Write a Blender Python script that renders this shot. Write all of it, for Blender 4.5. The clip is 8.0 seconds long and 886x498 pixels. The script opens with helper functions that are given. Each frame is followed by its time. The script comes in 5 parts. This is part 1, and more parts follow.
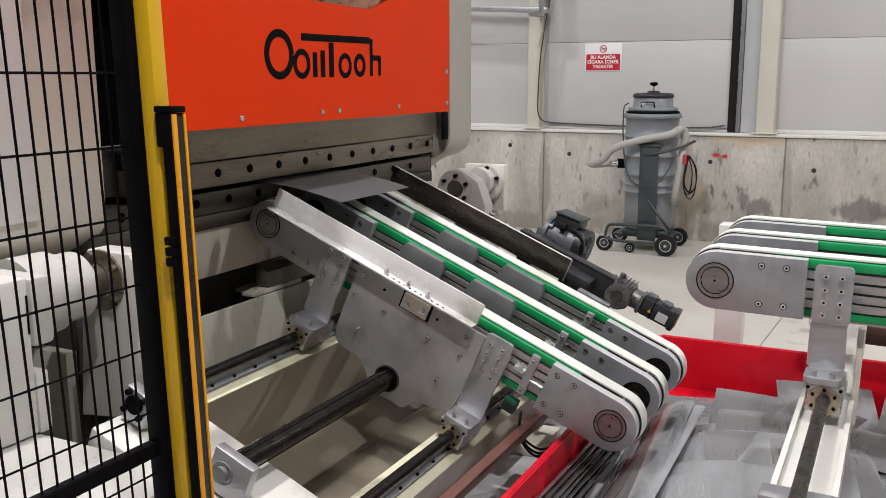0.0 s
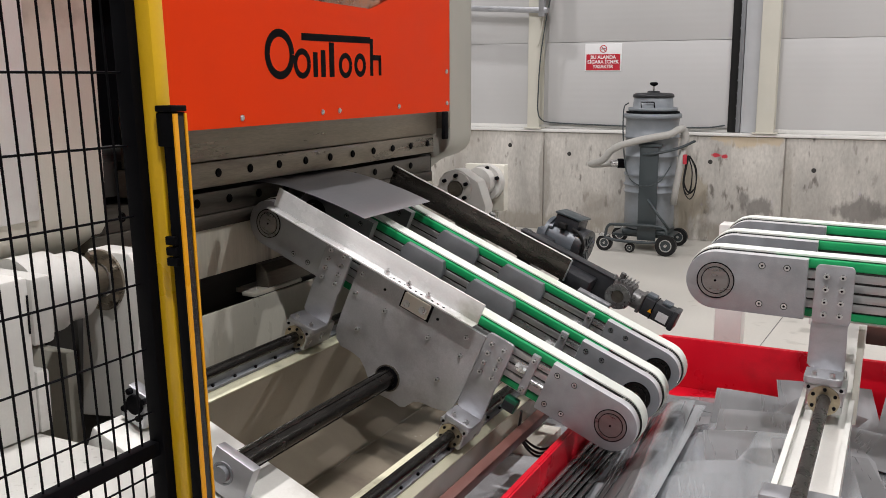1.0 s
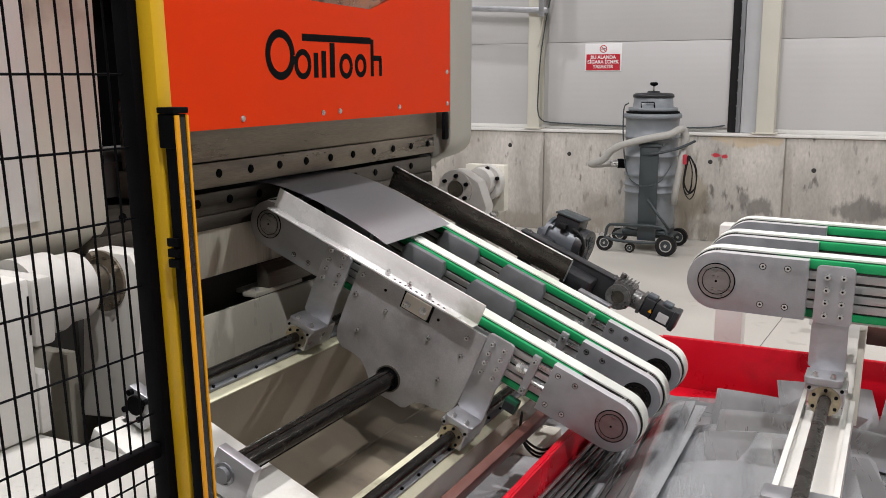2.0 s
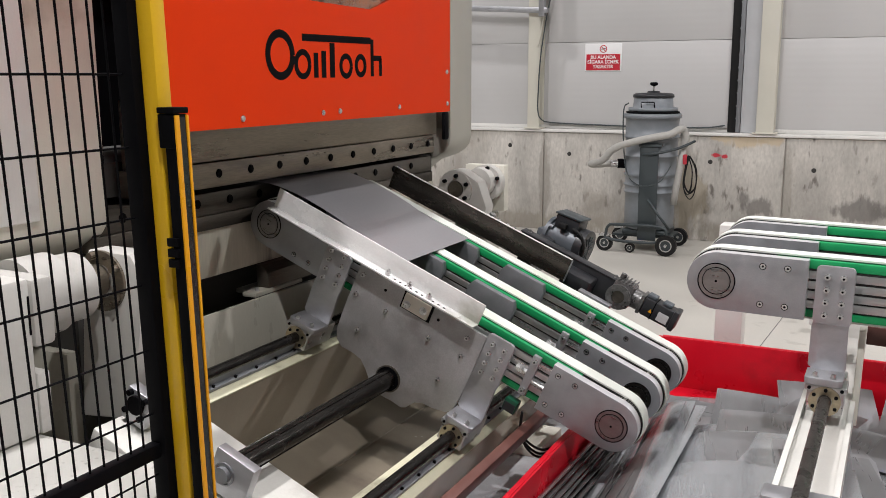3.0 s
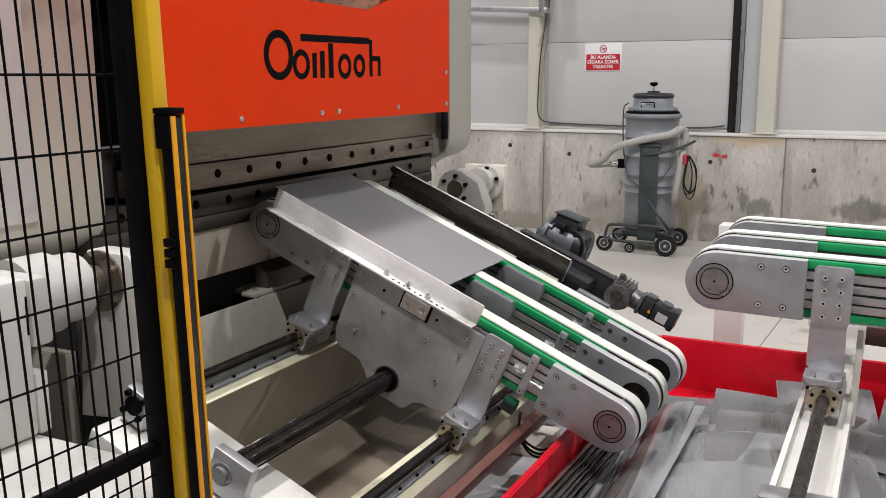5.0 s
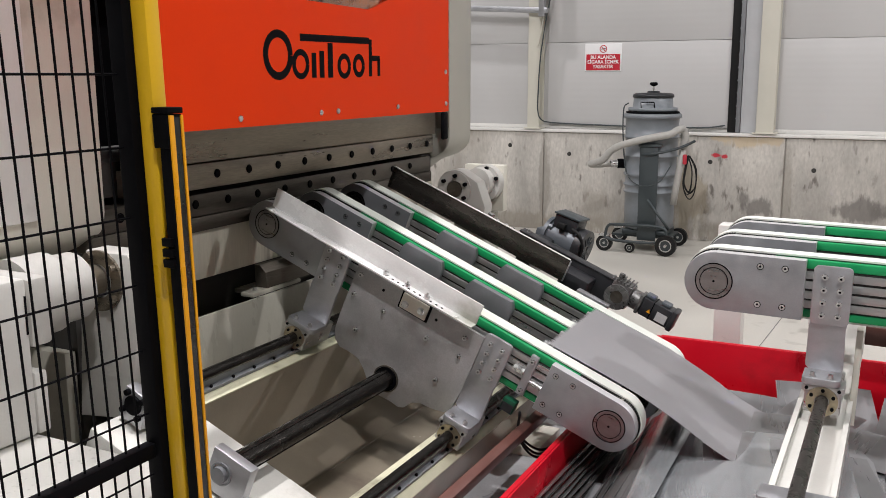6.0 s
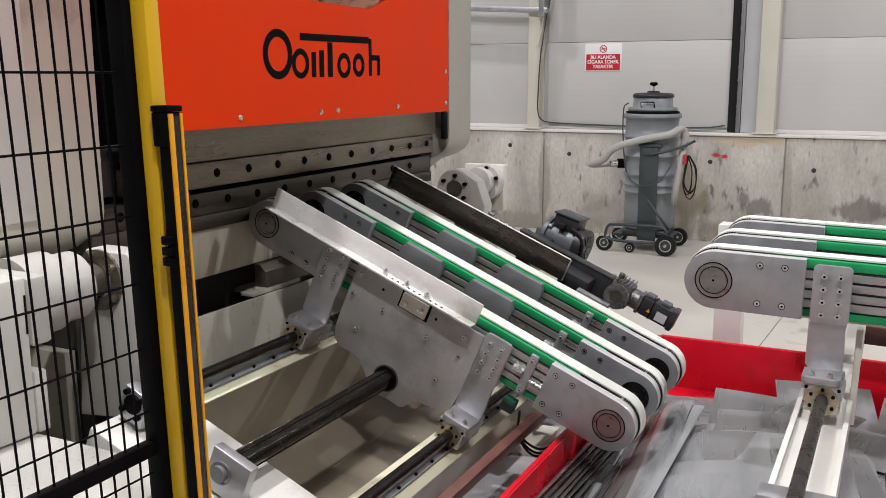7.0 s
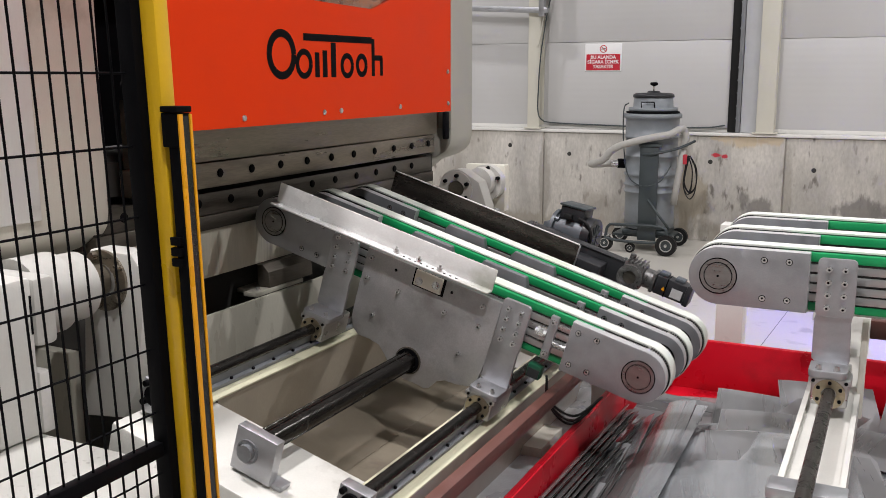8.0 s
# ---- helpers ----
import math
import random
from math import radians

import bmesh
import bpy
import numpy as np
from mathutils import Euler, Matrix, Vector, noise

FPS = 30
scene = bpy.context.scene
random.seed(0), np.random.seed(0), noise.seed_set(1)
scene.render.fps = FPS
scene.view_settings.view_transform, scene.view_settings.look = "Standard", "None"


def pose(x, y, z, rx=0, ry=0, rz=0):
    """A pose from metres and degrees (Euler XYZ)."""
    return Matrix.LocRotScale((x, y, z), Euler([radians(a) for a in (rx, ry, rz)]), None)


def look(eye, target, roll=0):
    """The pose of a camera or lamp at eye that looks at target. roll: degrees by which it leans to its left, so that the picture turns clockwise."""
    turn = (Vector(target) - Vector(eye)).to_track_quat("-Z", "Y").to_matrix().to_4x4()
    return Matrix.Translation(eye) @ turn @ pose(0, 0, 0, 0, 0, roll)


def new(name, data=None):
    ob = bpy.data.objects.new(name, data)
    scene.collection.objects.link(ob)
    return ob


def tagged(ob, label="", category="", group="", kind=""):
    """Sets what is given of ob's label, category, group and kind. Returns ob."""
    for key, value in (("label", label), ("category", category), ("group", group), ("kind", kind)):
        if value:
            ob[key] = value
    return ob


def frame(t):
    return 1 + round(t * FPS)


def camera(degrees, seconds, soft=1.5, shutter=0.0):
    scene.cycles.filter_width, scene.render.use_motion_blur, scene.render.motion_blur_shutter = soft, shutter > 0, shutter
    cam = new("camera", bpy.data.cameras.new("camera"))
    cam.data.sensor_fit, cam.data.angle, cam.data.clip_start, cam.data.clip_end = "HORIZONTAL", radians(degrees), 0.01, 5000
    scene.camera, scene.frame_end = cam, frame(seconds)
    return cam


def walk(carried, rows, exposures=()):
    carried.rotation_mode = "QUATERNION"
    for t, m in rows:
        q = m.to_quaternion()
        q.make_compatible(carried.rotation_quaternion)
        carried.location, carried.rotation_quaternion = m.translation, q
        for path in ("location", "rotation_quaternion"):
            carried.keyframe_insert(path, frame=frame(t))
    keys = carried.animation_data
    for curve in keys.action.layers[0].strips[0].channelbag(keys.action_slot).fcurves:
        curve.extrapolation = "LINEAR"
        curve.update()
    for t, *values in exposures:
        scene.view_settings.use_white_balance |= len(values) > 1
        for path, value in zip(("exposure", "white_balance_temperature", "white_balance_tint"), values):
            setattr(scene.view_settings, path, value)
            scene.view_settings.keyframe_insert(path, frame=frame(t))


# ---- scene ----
AIM = (-4.573, 9.141, -0.322)
cam = camera(51.6, 8.0, soft=0.7, shutter=0.5)
walk(cam, [
    (0, look((0.0023, 0.0007, 1.5977), AIM, -0.14)),
    (0.5, look((0.0024, 0.0005, 1.5965), AIM, -0.14)),
    (1, look((0.0003, -0.0006, 1.5965), AIM, -0.14)),
    (1.5, look((-0.0032, -0.0016, 1.6000), AIM, -0.14)),
    (3, look((-0.0032, -0.0016, 1.6000), AIM, -0.14)),
    (3.5, look((-0.0011, -0.0005, 1.6000), AIM, -0.14)),
    (4, look((0.0000, 0.0000, 1.6000), AIM, -0.14)),
    (4.5, look((0.0020, 0.0013, 1.6012), AIM, -0.14)),
    (6, look((0.0074, 0.0037, 1.6000), AIM, -0.14)),
    (6.5, look((0.0087, 0.0038, 1.5976), AIM, -0.14)),
    (7, look((0.0088, 0.0037, 1.5965), AIM, -0.14)),
    (7.5, look((0.0002, -0.0004, 1.5977), AIM, -0.14)),
    (8, look((-0.0094, -0.0052, 1.5977), AIM, -0.14)),
])

# ---- world and lamps ----
world = bpy.data.worlds.new("hall_air")
scene.world = world
world.use_nodes = True
world.node_tree.nodes["Background"].inputs[0].default_value = (0.9, 0.93, 1.0, 1)
world.node_tree.nodes["Background"].inputs[1].default_value = 0.012
scene.view_settings.exposure = 0.0


def hall_lamp_light(x, y, z, power, size):
    d = bpy.data.lights.new("hall_lamp_light", "AREA")
    d.shape, d.size, d.energy, d.color = "DISK", size, power, (1.0, 0.972, 0.985)
    ob = new("hall_lamp_light", d)
    ob.matrix_basis = pose(x, y, z)
    return ob


LAMPS = [(-6.2, 7.3, 6.6, 140), (0.9, 5.4, 6.6, 35), (4.0, 6.3, 6.6, 290), (-5.6, 0.4, 6.6, 205), (-2.35, 2.0, 6.6, 325), (0.9, -0.3, 6.6, 295)]
for q in LAMPS:
    hall_lamp_light(q[0], q[1], q[2] - 0.12, q[3], 0.24)


# ---- materials ----
def mat(name, color, rough=0.5, metal=0.0, var=0.12, scale=9.0, bump=0.05, fine=160.0, stain=None, amount=0.0, rvar=0.12, stretch=(1, 1, 1), coat=0.0, piece=0.0, flecks=None, spec=0.5, blots=(), ribs=0.0):
    m = bpy.data.materials.new(name)
    m.use_nodes = True
    nt = m.node_tree
    b = nt.nodes["Principled BSDF"]
    tc = nt.nodes.new("ShaderNodeTexCoord")
    mp = nt.nodes.new("ShaderNodeMapping")
    mp.inputs["Scale"].default_value = stretch
    nt.links.new(tc.outputs["Object"], mp.inputs["Vector"])

    def noisy(sc, detail):
        n = nt.nodes.new("ShaderNodeTexNoise")
        n.inputs["Scale"].default_value, n.inputs["Detail"].default_value = sc, detail
        n.inputs["Roughness"].default_value = 0.6
        nt.links.new(mp.outputs["Vector"], n.inputs["Vector"])
        return n.outputs["Fac"]

    def ramp(fac, lo, hi, a, c):
        r = nt.nodes.new("ShaderNodeMapRange")
        for k, v in zip(("From Min", "From Max", "To Min", "To Max"), (lo, hi, a, c)):
            r.inputs[k].default_value = v
        nt.links.new(fac, r.inputs["Value"])
        return r.outputs["Result"]

    def mix(fac, a, c, mode="MIX"):
        x = nt.nodes.new("ShaderNodeMix")
        x.data_type, x.blend_type = "RGBA", mode
        for socket, value in ((x.inputs["Factor"], fac), (x.inputs["A"], a), (x.inputs["B"], c)):
            if isinstance(value, (tuple, float, int)):
                socket.default_value = value if not isinstance(value, tuple) else (*value[:3], 1)
            else:
                nt.links.new(value, socket)
        return x.outputs["Result"]

    large, small = noisy(scale, 5), noisy(fine, 3)
    dark = tuple(c * (1 - var) for c in color)
    light = tuple(min(1, c * (1 + var)) for c in color)
    col = mix(ramp(large, 0.3, 0.7, 0, 1), dark, light)
    col = mix(ramp(small, 0.35, 0.65, 0, 0.35), col, tuple(c * (1 - var * 1.5) for c in color))
    if piece:
        oi = nt.nodes.new("ShaderNodeObjectInfo")
        col = mix(ramp(oi.outputs["Random"], 0, 1, 0, piece), col, tuple(c * 0.45 for c in color))
    if stain:
        s = noisy(scale * 0.37, 8)
        col = mix(ramp(s, 0.62 - amount * 0.25, 0.72 - amount * 0.15, 0, 0.85), col, stain)
    if flecks:
        fm = nt.nodes.new("ShaderNodeMapping")
        fm.inputs["Scale"].default_value = flecks[2]
        nt.links.new(tc.outputs["Object"], fm.inputs["Vector"])
        n1, n2 = nt.nodes.new("ShaderNodeTexNoise"), nt.nodes.new("ShaderNodeTexNoise")
        n1.inputs["Scale"].default_value, n1.inputs["Detail"].default_value = flecks[1], 6
        n2.inputs["Scale"].default_value, n2.inputs["Detail"].default_value = flecks[1] * 0.12, 2
        for q in (n1, n2):
            nt.links.new(fm.outputs["Vector"], q.inputs["Vector"])
        both = nt.nodes.new("ShaderNodeMath")
        both.operation = "MULTIPLY"
        nt.links.new(ramp(n1.outputs["Fac"], 0.60, 0.70, 0, 1), both.inputs[0])
        nt.links.new(ramp(n2.outputs["Fac"], 0.42, 0.62, 0, 0.9), both.inputs[1])
        col = mix(both.outputs[0], col, flecks[0])
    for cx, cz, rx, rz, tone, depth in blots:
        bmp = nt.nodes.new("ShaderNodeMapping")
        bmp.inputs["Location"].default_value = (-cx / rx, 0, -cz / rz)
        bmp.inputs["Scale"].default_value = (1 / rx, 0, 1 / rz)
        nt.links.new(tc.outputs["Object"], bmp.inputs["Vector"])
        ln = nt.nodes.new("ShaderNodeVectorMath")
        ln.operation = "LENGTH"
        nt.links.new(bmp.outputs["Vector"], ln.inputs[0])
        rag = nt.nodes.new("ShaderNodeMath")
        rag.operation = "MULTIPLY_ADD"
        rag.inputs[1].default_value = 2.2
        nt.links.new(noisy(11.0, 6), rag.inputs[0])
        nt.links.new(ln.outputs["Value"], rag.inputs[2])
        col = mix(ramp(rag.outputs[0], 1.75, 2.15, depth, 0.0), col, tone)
    nt.links.new(col, b.inputs["Base Color"])
    nt.links.new(ramp(large, 0.3, 0.7, max(0.03, rough - rvar), min(1, rough + rvar)), b.inputs["Roughness"])
    b.inputs["Metallic"].default_value = metal
    b.inputs["Specular IOR Level"].default_value = spec
    b.inputs["Coat Weight"].default_value = coat
    if bump:
        bp = nt.nodes.new("ShaderNodeBump")
        bp.inputs["Strength"].default_value, bp.inputs["Distance"].default_value = bump, 0.004
        nt.links.new(small, bp.inputs["Height"])
        nt.links.new(bp.outputs["Normal"], b.inputs["Normal"])
        if ribs:
            wv = nt.nodes.new("ShaderNodeTexWave")
            wv.bands_direction = "Z"
            wv.inputs["Scale"].default_value = ribs
            nt.links.new(tc.outputs["Object"], wv.inputs["Vector"])
            b2p = nt.nodes.new("ShaderNodeBump")
            b2p.inputs["Strength"].default_value, b2p.inputs["Distance"].default_value = 0.07, 0.004
            nt.links.new(wv.outputs["Fac"], b2p.inputs["Height"])
            nt.links.new(bp.outputs["Normal"], b2p.inputs["Normal"])
            nt.links.new(b2p.outputs["Normal"], b.inputs["Normal"])
    return m


M_CREAM = mat("cream_machine_paint", (0.66, 0.63, 0.55), 0.42, var=0.06, scale=4, stain=(0.36, 0.32, 0.25), amount=0.05)
M_WHITE = mat("white_machine_paint", (0.74, 0.73, 0.70), 0.38, var=0.05, scale=5, stain=(0.42, 0.40, 0.36), amount=0.03)
M_GREYP = mat("grey_green_machine_paint", (0.42, 0.41, 0.36), 0.45, var=0.06, scale=3)
M_PED = mat("off_white_casting_paint", (0.52, 0.51, 0.48), 0.4, var=0.07, scale=5, stain=(0.33, 0.31, 0.28), amount=0.10)
M_GREYW = mat("aged_white_housing_paint", (0.43, 0.42, 0.395), 0.42, var=0.08, scale=5, stain=(0.28, 0.26, 0.23), amount=0.12)
M_BRKT = mat("pale_grey_bracket_paint", (0.62, 0.61, 0.57), 0.42, var=0.08, scale=6, stain=(0.3, 0.28, 0.24), amount=0.08)
M_ALU = mat("dull_aluminium_plate", (0.44, 0.445, 0.465), 0.43, metal=0.78, var=0.12, scale=16, bump=0.10, fine=300, stretch=(1, 1, 1.6))
M_ENDP = mat("mottled_grey_end_plate", (0.37, 0.375, 0.39), 0.45, metal=0.7, var=0.10, scale=22, bump=0.12, fine=260)
M_COVER = mat("brushed_bearing_cover", (0.29, 0.283, 0.28), 0.33, metal=0.85, var=0.2, scale=8, bump=0.15, fine=200, stretch=(1, 1, 5))
# dark metal; on the inner lanes it is the plates' shaded copy
M_ALUD = mat("dark_and_shaded_alu", (0.26, 0.27, 0.285), 0.5, metal=0.6, var=0.10, scale=12, bump=0.1)
M_PROF = mat("aluminium_extrusion", (0.49, 0.49, 0.49), 0.36, metal=0.85, var=0.08, scale=20, stretch=(0.3, 1, 1))
M_PLATE = mat("ground_steel_side_plate", (0.46, 0.46, 0.47), 0.46, metal=0.5, var=0.22, scale=5, bump=0.12, stain=(0.22, 0.21, 0.20), amount=0.3)
M_SCREW = mat("zinc_screw", (0.60, 0.60, 0.60), 0.28, metal=0.95, var=0.06, scale=40)
M_STEEL = mat("oiled_blade_steel", (0.27, 0.235, 0.185), 0.34, metal=0.75, var=0.3, scale=5, bump=0.2, fine=90, stain=(0.12, 0.10, 0.08), amount=0.35, stretch=(1, 0.22, 2.2), rvar=0.14)
# darker copy of the blade steel; on the lower blade it carries shade
M_STEELD = mat("dark_oily_and_shaded_steel", (0.13, 0.115, 0.095), 0.4, metal=0.7, var=0.3, scale=5, bump=0.2, fine=90, stain=(0.04, 0.036, 0.03), amount=0.4, stretch=(1, 0.22, 2.2), rvar=0.14)
M_SHAFT = mat("greased_steel_shaft", (0.038, 0.035, 0.032), 0.2, metal=0.75, var=0.2, scale=18, bump=0.15)
# black coating; also stands for the unlit depth inside the press
M_BLACK = mat("black_coat_and_gap_shade", (0.004, 0.004, 0.005), 0.55, var=0.2, scale=10, spec=0.05)
M_RUBBER = mat("black_rubber", (0.012, 0.012, 0.012), 0.6, var=0.2, scale=20, spec=0.25)
M_BELT = mat("pale_belt_top", (0.68, 0.71, 0.655), 0.5, var=0.04, scale=12, stain=(0.60, 0.66, 0.54), amount=0.06, stretch=(0.4, 1, 1))
M_BELTE = mat("grey_belt_edge", (0.42, 0.41, 0.37), 0.6, var=0.3, scale=40)
M_GREEN = mat("green_guide_plastic", (0.006, 0.28, 0.09), 0.45, var=0.10, scale=14)
# teeth near black: the shade they lie in is in the colour
M_TOOTH = mat("shaded_belt_teeth", (0.010, 0.010, 0.009), 0.7, spec=0.15, var=0.4, scale=60)
M_ORANGE = mat("orange_enamel", (0.76, 0.043, 0.002), 0.42, spec=0.1, var=0.04, scale=2.5, bump=0.06, fine=260)
M_YELLOW = mat("yellow_enamel", (0.70, 0.42, 0.012), 0.35, var=0.05, scale=6)
M_AMBER = mat("amber_profile", (0.75, 0.33, 0.006), 0.35, var=0.05, scale=8)
M_RED = mat("red_bin_paint", (0.56, 0.006, 0.020), 0.33, var=0.08, scale=4, stain=(0.30, 0.004, 0.01), amount=0.06)
M_REDOX = mat("red_oxide_bar", (0.13, 0.055, 0.045), 0.4, var=0.15, scale=8)
M_SHEET = mat("cold_rolled_sheet", (0.38, 0.375, 0.392), 0.42, metal=0.5, var=0.07, scale=4, bump=0.04, stretch=(1, 0.4, 1))
M_SCRAPB = mat("bright_curled_sheet_steel", (0.60, 0.625, 0.65), 0.2, metal=0.7, var=0.16, scale=9, bump=0.05, piece=0.45, stretch=(1, 0.05, 1), rvar=0.08)
M_SCRAP = mat("scrap_sheet_steel", (0.46, 0.465, 0.48), 0.3, metal=0.55, var=0.07, scale=9, bump=0.05, piece=0.7, stretch=(1, 0.08, 1), rvar=0.10)
SMEAR, CHIP, SPRAY = (0.15, 0.14, 0.13), (0.50, 0.41, 0.29), (0.50, 0.02, 0.04)
M_CONC = mat("cast_concrete", (0.50, 0.475, 0.435), 0.85, var=0.30, scale=2.6, bump=0.6, fine=45, stain=(0.31, 0.28, 0.24), amount=0.32, stretch=(1, 1, 0.4), flecks=((0.14, 0.125, 0.11), 12.0, (1.5, 1, 0.5)),
             blots=[(-1.20, 0.36, 0.17, 0.11, SMEAR, 0.75), (-1.32, 0.42, 0.07, 0.10, SMEAR, 0.7), (-0.30, 0.37, 0.26, 0.12, SMEAR, 0.75), (-0.05, 0.40, 0.2, 0.10, SMEAR, 0.7), (-1.33, 0.985, 0.17, 0.075, CHIP, 0.9), (-1.08, 1.0, 0.13, 0.05, CHIP, 0.85), (-1.55, 1.01, 0.12, 0.03, CHIP, 0.8), (-1.86, 0.45, 0.20, 0.38, (0.33, 0.285, 0.21), 0.75), (-1.60, 0.845, 0.05, 0.022, SPRAY, 0.95), (-1.53, 0.835, 0.04, 0.022, SPRAY, 0.95),
                    # tones that darken the plinth along its joints and towards its foot
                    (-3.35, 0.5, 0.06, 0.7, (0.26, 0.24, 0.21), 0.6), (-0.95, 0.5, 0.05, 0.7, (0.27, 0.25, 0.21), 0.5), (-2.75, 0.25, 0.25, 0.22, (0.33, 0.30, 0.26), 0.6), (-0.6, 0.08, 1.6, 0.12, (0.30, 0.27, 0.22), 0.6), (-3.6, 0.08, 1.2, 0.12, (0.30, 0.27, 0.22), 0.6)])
M_FLOOR = mat("polished_concrete_floor", (0.52, 0.50, 0.455), 0.4, var=0.08, scale=1.6, bump=0.08, fine=70, stain=(0.40, 0.38, 0.34), amount=0.1, flecks=((0.33, 0.315, 0.28), 5.0, (1, 1, 1)))
M_PANEL = mat("white_sandwich_panel", (0.545, 0.54, 0.535), 0.45, var=0.03, scale=1.2, bump=0.03, ribs=5.0)
M_HALL = mat("pale_hall_cladding", (0.45, 0.45, 0.45), 0.6, var=0.05, scale=1)
M_IVORY = mat("ivory_column_paint", (0.66, 0.64, 0.56), 0.45, var=0.04, scale=3)
M_VAC = mat("hammered_grey_paint", (0.21, 0.23, 0.25), 0.4, var=0.14, scale=9, bump=0.1, coat=0.1)
M_VACD = mat("dark_grey_paint", (0.042, 0.053, 0.057), 0.42, var=0.12, scale=9)
M_HOSE = mat("grey_ribbed_hose", (0.40, 0.39, 0.365), 0.6, var=0.1, scale=30)
M_MOTOR = mat("grey_motor_casting", (0.10, 0.115, 0.13), 0.45, metal=0.2, var=0.15, scale=20, bump=0.15)
M_BRASS = mat("dull_yellowed_steel", (0.40, 0.34, 0.24), 0.36, metal=0.85, var=0.2, scale=30)
M_SIGNW = mat("white_vinyl", (0.82, 0.82, 0.82), 0.4, var=0.02)
M_SIGNR = mat("red_vinyl", (0.52, 0.012, 0.03), 0.4, var=0.03)
# web and tray paints, darkened by the shade inside the tilting frame
M_INNER = mat("shaded_grey_beige_paint", (0.46, 0.41, 0.33), 0.13, var=0.10, scale=3, stain=(0.24, 0.205, 0.165), amount=0.12, stretch=(1, 1, 0.5))
M_OLIVE = mat("shaded_olive_tray_paint", (0.20, 0.172, 0.132), 0.16, var=0.12, scale=4, stain=(0.12, 0.095, 0.08), amount=0.25, stretch=(1, 1.5, 0.2))
M_STRIP = mat("yellowed_cream_beam_paint", (0.62, 0.60, 0.44), 0.35, var=0.10, scale=8, stain=(0.10, 0.09, 0.06), amount=0.22, stretch=(1.5, 0.8, 1))
M_APRON = mat("oil_streaked_cream_paint", (0.60, 0.575, 0.475), 0.4, var=0.14, scale=12, bump=0.1, stain=(0.10, 0.085, 0.06), amount=0.20, stretch=(1, 1.6, 0.14))
M_BASE = mat("dull_olive_cream_paint", (0.42, 0.405, 0.345), 0.3, var=0.10, scale=4, stain=(0.28, 0.26, 0.21), amount=0.12, stretch=(1, 1, 0.3))
M_GUIDE = mat("worn_white_rail_paint", (0.80, 0.80, 0.79), 0.25, var=0.10, scale=7, stain=(0.42, 0.43, 0.37), amount=0.15, stretch=(0.6, 1, 1))
# near-black tone that stands for shade in recesses and gaps
M_DARK = mat("recess_shade_dark", (0.035, 0.033, 0.03), 0.6, var=0.2, scale=6)
M_CEIL = mat("pale_roof_sheet", (0.5, 0.5, 0.5), 0.6, var=0.05)
M_REDMARK = mat("red_spray_mark", (0.50, 0.03, 0.05), 0.6, var=0.2, scale=30)
M_COPPER = mat("copper_coil_cover", (0.62, 0.22, 0.08), 0.3, metal=0.8, var=0.2, scale=12)
M_ENDB = mat("scuffed_off_white_paint", (0.47, 0.46, 0.43), 0.4, var=0.08, scale=5, stain=(0.36, 0.34, 0.29), amount=0.14, flecks=((0.12, 0.11, 0.09), 40.0, (1, 1, 1)))
M_TRIM = mat("dull_dark_trim_steel", (0.30, 0.295, 0.295), 0.3, metal=0.75, var=0.25, scale=12, stretch=(1, 0.05, 1), piece=0.6)
M_RIDGED = mat("dull_ridged_shaft_steel", (0.13, 0.12, 0.11), 0.3, metal=0.75, var=0.2, scale=20, bump=0.1)
M_SENS = mat("dark_green_plastic", (0.006, 0.07, 0.035), 0.4)
# brighter aluminium: overhead light put into the plates' edge colour
M_LITEDGE = mat("lit_aluminium_edge", (0.62, 0.62, 0.63), 0.4, metal=0.45, var=0.06, scale=20)
M_BLKP = mat("black_drive_paint", (0.022, 0.023, 0.026), 0.38, var=0.25, scale=14, bump=0.08, spec=0.45)
M_CAST = mat("grey_cast_gear_housing", (0.17, 0.168, 0.165), 0.34, metal=0.7, var=0.35, scale=34, bump=0.35, fine=120)
M_FPLATE = mat("blotchy_steel_floor_plate", (0.47, 0.475, 0.49), 0.3, metal=0.2, var=0.35, scale=4, bump=0.1, stain=(0.13, 0.125, 0.12), amount=0.25)
M_DOORW = mat("bluish_white_door_post", (0.58, 0.59, 0.61), 0.45, var=0.04)
M_BLUE = bpy.data.materials.new("blue_lamp_glow")
M_BLUE.use_nodes = True
M_BLUE.node_tree.nodes["Principled BSDF"].inputs["Emission Color"].default_value = (0.05, 0.045, 1.0, 1)
M_BLUE.node_tree.nodes["Principled BSDF"].inputs["Emission Strength"].default_value = 4200
M_GLASS = bpy.data.materials.new("clear_polycarbonate")
M_GLASS.use_nodes = True
M_GLASS.node_tree.nodes["Principled BSDF"].inputs["Transmission Weight"].default_value = 1.0
M_GLASS.node_tree.nodes["Principled BSDF"].inputs["Roughness"].default_value = 0.05
M_GLASS.node_tree.nodes["Principled BSDF"].inputs["Base Color"].default_value = (0.95, 0.9, 0.85, 1)


# ---- mesh helpers ----
def solid():
    return bmesh.new()


